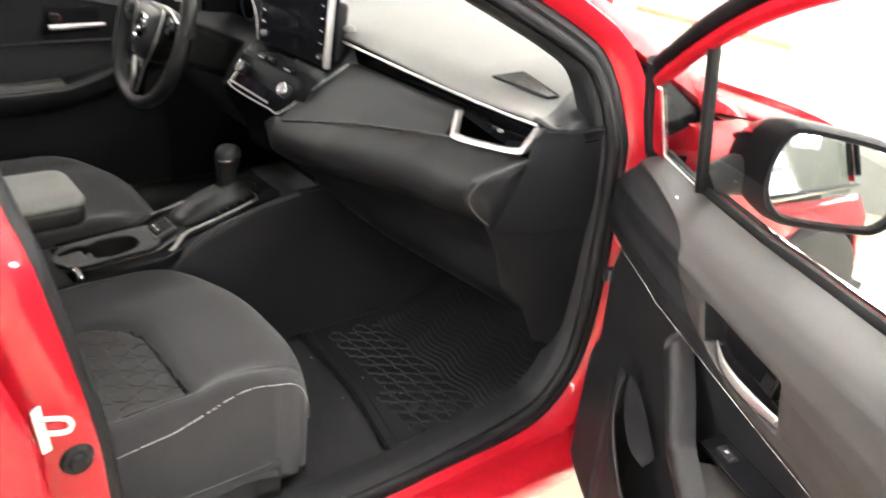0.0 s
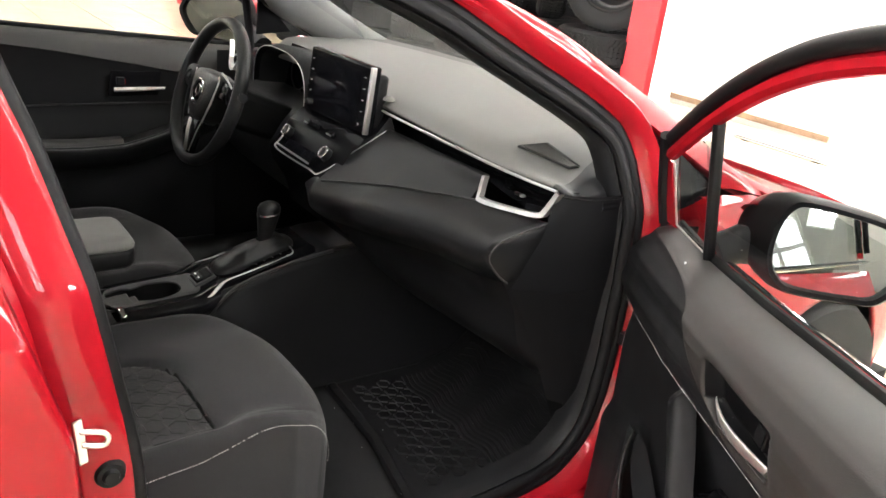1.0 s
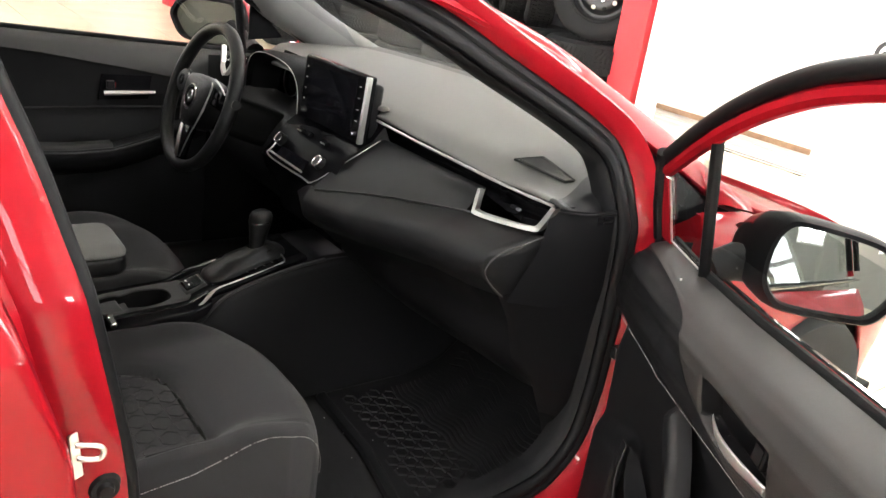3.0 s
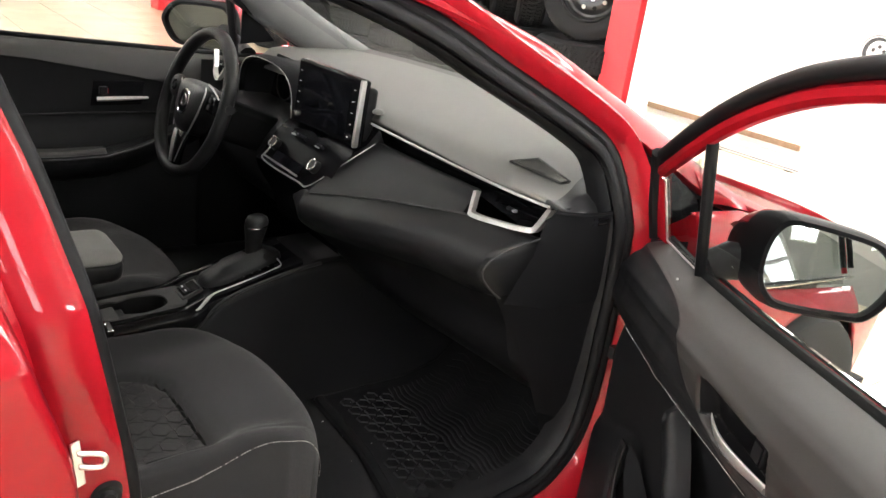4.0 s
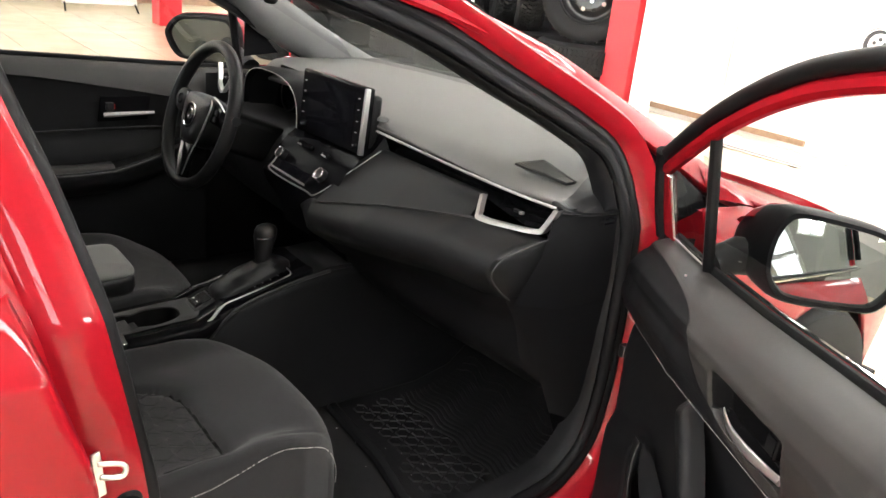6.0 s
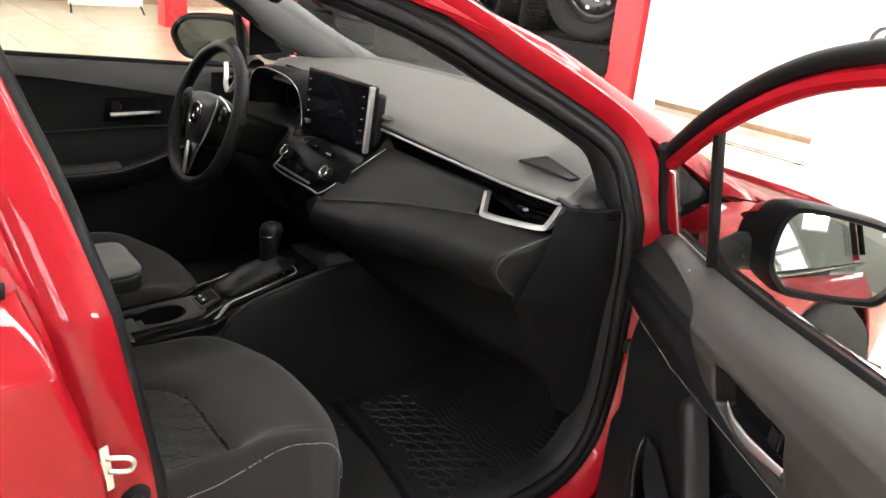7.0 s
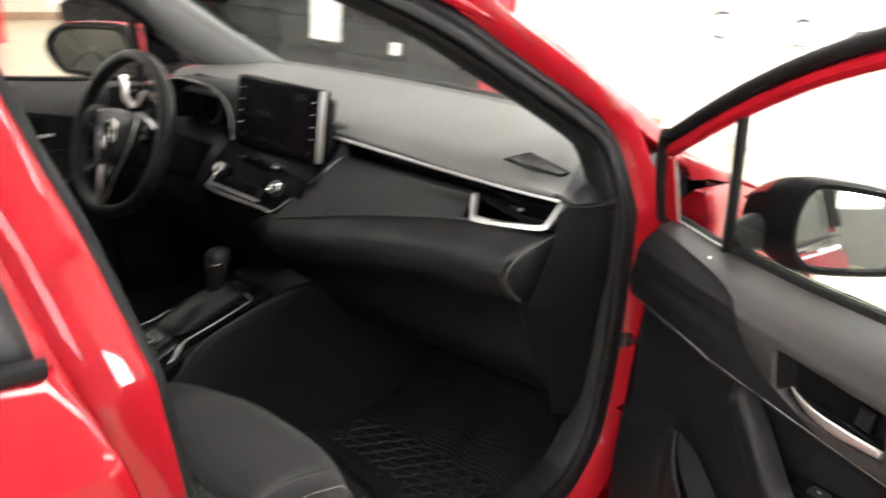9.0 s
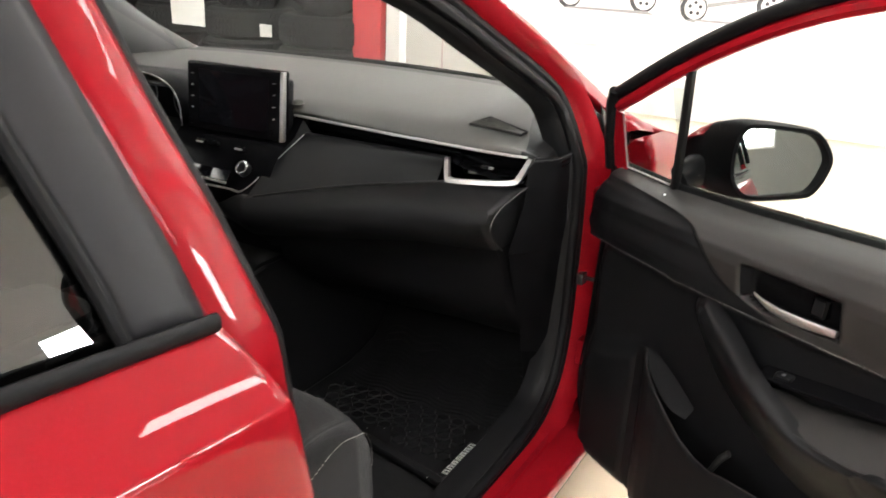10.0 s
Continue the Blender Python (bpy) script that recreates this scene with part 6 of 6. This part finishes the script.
# driver side pillar trim inside the glass, and inside mirror
PL = cr([(-0.722, 0.28, 0.915), (-0.705, 0.175, 0.97), (-0.681, 0.06, 1.03), (-0.66, -0.02, 1.09), (-0.61, -0.23, 1.23), (-0.56, -0.45, 1.335)], 4)
PU = cr([(-0.672, 0.52, 0.92), (-0.665, 0.425, 0.96), (-0.64, 0.245, 1.045), (-0.62, 0.13, 1.108), (-0.585, -0.12, 1.235), (-0.54, -0.38, 1.35)], 4)
part("pillar_trim", grid([[a + Vector((-0.03, 0, -0.005)), a, a.lerp(b, 0.12) + Vector((0.016, -0.006, 0.0)), a.lerp(b, 0.3) + Vector((0.026, -0.012, 0.004)), a.lerp(b, 0.55) + Vector((0.024, -0.012, 0.01)), a.lerp(b, 0.8) + Vector((0.012, -0.006, 0.008)), b, b + Vector((-0.015, 0.02, 0.004))] for a, b in zip(PL, PU)]), PILLAR, car, "grey plastic windshield pillar trim", smooth=80)
part("pillar_skin", tube([(-0.77, 0.42, 0.9), (-0.71, 0.06, 1.09), (-0.645, -0.28, 1.24), (-0.59, -0.48, 1.345)], 0.02, 8), RED, car)
part("quarter_post", tube([(0.752, 0.236, 0.87), (0.722, 0.214, 0.95), (0.695, 0.19, 1.022)], 0.011, 8, flat=0.6), RUBBER, car)
part("quarter_pane", plate([(0.719, 0.279, 0.968), (0.738, 0.372, 0.903), (0.75, 0.368, 0.865), (0.752, 0.267, 0.851)], (1, 0, 0.3), 0.004), GLOSS, car, "dark fixed quarter window", bevel=0.001)
part("pillar_trim", grid([[(0.705, 0.19, 0.945), (0.69, 0.26, 0.95), (0.68, 0.4, 0.945)], [(0.645, -0.06, 1.11), (0.63, -0.02, 1.115), (0.63, 0.07, 1.12)], [(0.605, -0.25, 1.19), (0.59, -0.22, 1.2), (0.585, -0.17, 1.25)], [(0.56, -0.5, 1.27), (0.545, -0.48, 1.3), (0.53, -0.42, 1.365)]]), PLASTIC, car, "dark windshield pillar trim", smooth=70)
im = part("inside_mirror", moved(box(-0.12, 0.12, -0.012, 0.02, -0.03, 0.03), pose(0.01, -0.25, 1.212, -8, 0, -22)), PLASTIC, car, "black inside mirror", bevel=0.012, seg=3)
part("mirror_glass", moved(box(-0.112, 0.112, -0.014, -0.0125, -0.024, 0.024), pose(0.01, -0.25, 1.212, -8, 0, -22)), MIRROR, im)
part("mirror_stem", tube([(0.01, -0.235, 1.22), (0.01, -0.21, 1.29)], 0.01, 8), PLASTIC, im)


def floor_mat():
    """Rubber mat with a raised lip, honeycomb cells behind and wavy ridges ahead."""
    t = new("floor_mat")
    t.location = (0.4, 0, 0.228)
    def back(x):
        """How far the slanting rear edge is set forward."""
        return ip(x, [-0.24, 0.0, 0.23], [0.06, 0.048, 0.0])

    prof = [(-0.19, 0.0), (-0.186, 0.007), (-0.174, 0.007), (-0.168, 0.003), (0.13, 0.004), (0.24, 0.03), (0.3, 0.08), (0.36, 0.15)]
    part("base", grid([[(x, y + (back(x) if y < 0 else 0), z + (0.012 if x > 0.225 else 0.003 if x < -0.225 else 0)) for x in (-0.24, -0.235, -0.222, -0.215, -0.1, 0.0, 0.1, 0.2, 0.205, 0.222, 0.232)] for y, z in prof]), MAT_RUBBER, t, "black rubber mat base", smooth=30, solid=0.006)
    cell = None
    for i in range(11):
        for j in range(8):
            x, y = -0.19 + i * 0.039 + (0.0195 if j % 2 else 0), -0.135 + j * 0.034
            if y > 0.035 or y < back(x) - 0.14 or x > 0.19:
                continue
            if cell is None:
                cell = o = part("honeycomb_cell", ring((0, 0, 0.006), (0, 0, 1), 0.0172, 0.0034, 6, 4, 2.0), MAT_RUBBER, t, smooth=30)
            else:
                o = new("honeycomb_cell", cell.data)
                o.parent = t
            o.location = (x, y, 0)
    for k in range(16):
        y0 = 0.056 + k * 0.016
        pts = []
        for i in range(26):
            x = -0.2 + i * 0.0165
            y = y0 + 0.007 * math.sin(x * 55 + k * 0.3)
            if y > 0.285:
                continue
            pts.append((x, y, ip(y, [0.13, 0.24, 0.3], [0.0085, 0.0345, 0.0845])))
        if len(pts) > 2:
            part("ridge", tube(pts, 0.0042, 6), MAT_RUBBER, t, smooth=60)
    pl = part("badge", box(0.205, 0.228, -0.165, -0.025, 0.006, 0.0145), MAT_RUBBER, t, bevel=0.002)
    for i in range(7):
        y = -0.158 + i * 0.019
        part("letter_bar", join(box(0.21, 0.2235, y, y + 0.0035, 0.0145, 0.0155), box(0.21, 0.2235, y + 0.0095, y + 0.013, 0.0145, 0.0155), box(0.21, 0.213, y, y + 0.013, 0.0145, 0.0155)), MARK, pl, "plain white bars")
    rng = random.Random(7)
    sp = []
    for i in range(14):
        x, y = rng.uniform(-0.2, 0.2), rng.uniform(-0.2, 0.12)
        sp.append(disc((x, y, 0.011), (rng.uniform(-0.3, 0.3), 0.2, 1), rng.uniform(0.0007, 0.0014), 0.0008, 6))
    tagged(part("dust_specks", join(*sp), PAPER, t), "tiny pale dust specks", kind="stuff")
    tagged(t, "black rubber floor mat with honeycomb cells on the footwell carpet", "floor mat")


floor_mat()

# ---- tyre rack in front of the car ----
def tyre_mesh(R=0.325, w=0.205, hole=0.2):
    prof = [(hole, -w * 0.36), (hole + 0.05, -w * 0.5), (R - 0.03, -w * 0.48), (R - 0.008, -w * 0.4), (R - 0.008, w * 0.4), (R - 0.03, w * 0.48), (hole + 0.05, w * 0.5), (hole, w * 0.36)]
    n = 56
    return grid([[(p[0] * math.cos(a), p[0] * math.sin(a), p[1]) for p in prof] for a in (2 * math.pi * i / n for i in range(n))], cv=True, cu=True)


def tread_mesh(R=0.325, w=0.205):
    g = []
    for i in range(64):
        a = 2 * math.pi * i / 64
        for k, off in ((-0.3, 0.0), (-0.1, 0.35), (0.1, 0.35), (0.3, 0.0)):
            c, s_ = math.cos(a + off * 0.05), math.sin(a + off * 0.05)
            m = Matrix(((c, -s_, 0, c * (R - 0.004)), (s_, c, 0, s_ * (R - 0.004)), (0, 0, 1, k * w * 0.86), (0, 0, 0, 1)))
            g.append(moved(box(-0.006, 0.006, -0.0115, 0.0115, -0.017, 0.017), m @ pose(0, 0, 0, 28 if k < 0 else -28, 0, 0)))
    return join(*g)


TY_ME, TR_ME = tyre_mesh(), tread_mesh()


def tyre():
    t = part("tyre", TY_ME, TYRE, None, smooth=50)
    part("tread", TR_ME, TYRE, t, smooth=0)
    tagged(t, "black winter tyre with a lugged tread at the rack", "tyre", "tyres in the rack")
    return t


first_tyre = tyre()
first_tyre.matrix_world = pose(-2.2, 3.1, 0.11)
spots = []
# stacks at -6.6 and -7.3 are added to darken the view past the rack
for i, x in enumerate((-2.2, -2.9, -3.6, -4.3, -5.0, -5.7, -6.6, -7.3)):
    for k in range(4 if i < 2 else 5):
        if (i, k) != (0, 0):
            spots.append(pose(x, 3.1 + 0.02 * math.sin(k * 2.1 + i), 0.11 + k * 0.207))
spots += [pose(-2.78, 3.1, 1.155, 90, 0, -40), pose(-3.08, 3.12, 1.155, 90, 0, -36), pose(-4.0, 3.12, 1.37, 90, 0, 65)]
for m in spots:
    copy_thing(first_tyre, m)


def show_wheel():
    t = part("display_wheel", TY_ME, TYRE, None, smooth=50)
    part("tread", TR_ME, TYRE, t, smooth=0)
    part("rim_barrel", join(disc((0, 0, -0.05), (0, 0, 1), 0.2, 0.06, 40), ring((0, 0, 0.075), (0, 0, 1), 0.198, 0.012, 48, 8)), TYRE, t, "black rim")
    part("rim_dish", grid([[(r * math.cos(a), r * math.sin(a), z) for a in (2 * math.pi * i / 48 for i in range(48))] for r, z in ((0.196, 0.072), (0.186, 0.03), (0.17, 0.012), (0.15, 0.016), (0.135, 0.04), (0.1, 0.052), (0.075, 0.04), (0.055, 0.046), (0.03, 0.046))], cu=True), BLACK_RIM, t, "black steel wheel dish", smooth=60)
    for i in range(10):
        a = 2 * math.pi * i / 10
        d = Vector((math.cos(a), math.sin(a), 0))
        # discs in place of holes; the steel ones stand for light shining through
        part("hole_disc", disc(d * 0.118 + Vector((0, 0, 0.0455)), d * 0.35 + Vector((0, 0, 1)), 0.014, 0.002, 14), STEEL if i % 2 else TYRE, t)
        if i % 2 == 0:
            part("wheel_nut", disc(d * 0.062 + Vector((0, 0, 0.044)), (0, 0, 1), 0.011, 0.016, 6), CHROME, t)
    part("centre_cap", disc((0, 0, 0.046), (0, 0, 1), 0.034, 0.012, 24, 0.03), SILVER, t, "silver centre cap")
    tagged(t, "tyre on a black rim standing on a tyre stack", "wheel")
    return t


show_wheel().matrix_world = look((-2.12, 3.02, 1.155), (-2.12 - 1.0, 3.02 + 1.9, 1.0))

rack = new("tyre_rack")
for x in (-1.8, -6.16):
    part("upright", box(x - 0.11, x + 0.11, 2.98, 3.04, 0, 2.3), RED_FRAME, rack, bevel=0.004)
    if x < -3:
        part("upright", box(x - 0.11, x + 0.11, 3.5, 3.56, 0, 2.3), RED_FRAME, rack, bevel=0.004)
for z in (0.02, 1.6, 2.25):
    if z > 1:
        part("shelf", box(-6.27, -1.92, 3.0, 3.55, z, z + 0.04), RED_FRAME, rack, bevel=0.003)
part("back_panel", box(-6.27, -2.0, 3.57, 3.59, 0.0, 2.3), DARK_PRINT, rack, "dark rear board")
tagged(rack, "red steel tyre rack with black tyres", "tyre rack")


def price_card(x, z, w, h):
    t = part("price_card", box(x - w / 2, x + w / 2, 2.768, 2.773, z - h / 2, z + h / 2), PAPER, None)
    tagged(t, "white price card on a tyre", "price card", "price cards")


price_card(-3.17, 0.85, 0.32, 0.3)
price_card(-2.46, 0.72, 0.1, 0.08)

# white pillar beside the rack, and the far showroom on the driver side
c = part("pillar_1", box(-1.66, -1.56, 3.0, 3.08, 0, 3.9), WHITE_PAINT)
tagged(c, "white painted pillar beside the rack", "pillar", kind="structure")
post = new("red_post")
part("column", box(-9.5, -9.2, 2.6, 2.9, 0, 3.9), RED_FRAME, post, bevel=0.01)
tagged(post, "tall red painted post on the showroom floor", "post")
ban = new("banner_stand")
part("sheet", box(-10.62, -10.6, 1.75, 2.75, 0.1, 2.0), PAPER, ban, "white printed banner sheet")
part("print_block", box(-10.598, -10.596, 1.8, 2.05, 0.45, 1.9), RED_FRAME, ban, "red printed block")
part("print_block", box(-10.598, -10.596, 1.75, 1.95, 0.42, 1.9), DARK_PRINT, ban)
for i in range(5):
    part("text_bar", box(-10.598, -10.596, 2.15, 2.65, 0.6 + i * 0.14, 0.63 + i * 0.14), GREY_PRINT, ban)
part("foot", tube([(-10.61, 1.78, 0.12), (-10.5, 1.76, 0.0)], 0.012, 8), RUBBER, ban)
part("foot", tube([(-10.61, 2.72, 0.12), (-10.5, 2.74, 0.0)], 0.012, 8), RUBBER, ban)
tagged(ban, "white banner stand with red and dark print", "banner")

# poster wall with printed cars
po = new("wall_poster")
part("sheet", box(-1.75, 5.2, 5.585, 5.59, 0.55, 3.2), PAPER, po, "large white printed wall poster")
for wheels, r, gz in ((((-1.46, 0.955), (-0.8, 0.955)), 0.115, 0.85), (((-0.37, 0.91), (0.225, 0.965)), 0.11, 0.82)):
    for k, (cx, cz) in enumerate(wheels):
        w = part("printed_wheel", disc((cx, 5.585, cz), (0, -1, 0), r, 0.002, 32), DARK_PRINT, po)
        part("printed_rim", disc((cx + 0.012, 5.583, cz), (0, -1, 0), r * 0.78, 0.002, 32), PAPER, w)
        for i in range(5):
            a = 2 * math.pi * i / 5 + 0.3
            part("printed_hole", disc((cx + 0.012 + 0.045 * math.cos(a), 5.581, cz + 0.045 * math.sin(a)), (0, -1, 0), 0.016, 0.002, 10), DARK_PRINT, w)
    (x0, z0), (x1, z1) = wheels
    part("printed_sill", plate([(x0 + r, 5.584, z0 + 0.01), (x1 - r, 5.584, z1 + 0.03), (x1 - r, 5.584, z1 + 0.055), (x0 + r, 5.584, z0 + 0.045)], (0, -1, 0), 0.002), GREY_PRINT, po)
    part("printed_shadow", plate([(x0 - r * 0.6, 5.584, gz - 0.012), (x1 + r, 5.584, gz - 0.02), (x1 + r * 0.4, 5.584, gz + 0.008), (x0, 5.584, gz + 0.004)], (0, -1, 0), 0.0015), GREY_PRINT, po)
    part("printed_arch", tube([(x0 + r * 1.12 * math.cos(t), 5.583, z0 + r * 1.12 * math.sin(t)) for t in np.linspace(0.1, math.pi - 0.1, 14)], 0.006, 6), GREY_PRINT, po)
tagged(po, "white poster with printed pale cars on the wall", "poster")
rl = new("floor_rail")
part("plank", box(-2.3, -1.44, 4.94, 5.0, 0.008, 0.05), WHITE_PAINT, rl, bevel=0.004)
part("groove", box(-2.28, -1.46, 4.937, 4.94, 0.022, 0.03), GREY_PRINT, rl)
for x in (-2.2, -1.55):
    part("foot", box(x - 0.03, x + 0.03, 4.945, 4.995, 0, 0.008), RUBBER, rl)
tagged(rl, "low white rail lying on the floor by the wall", "floor rail")
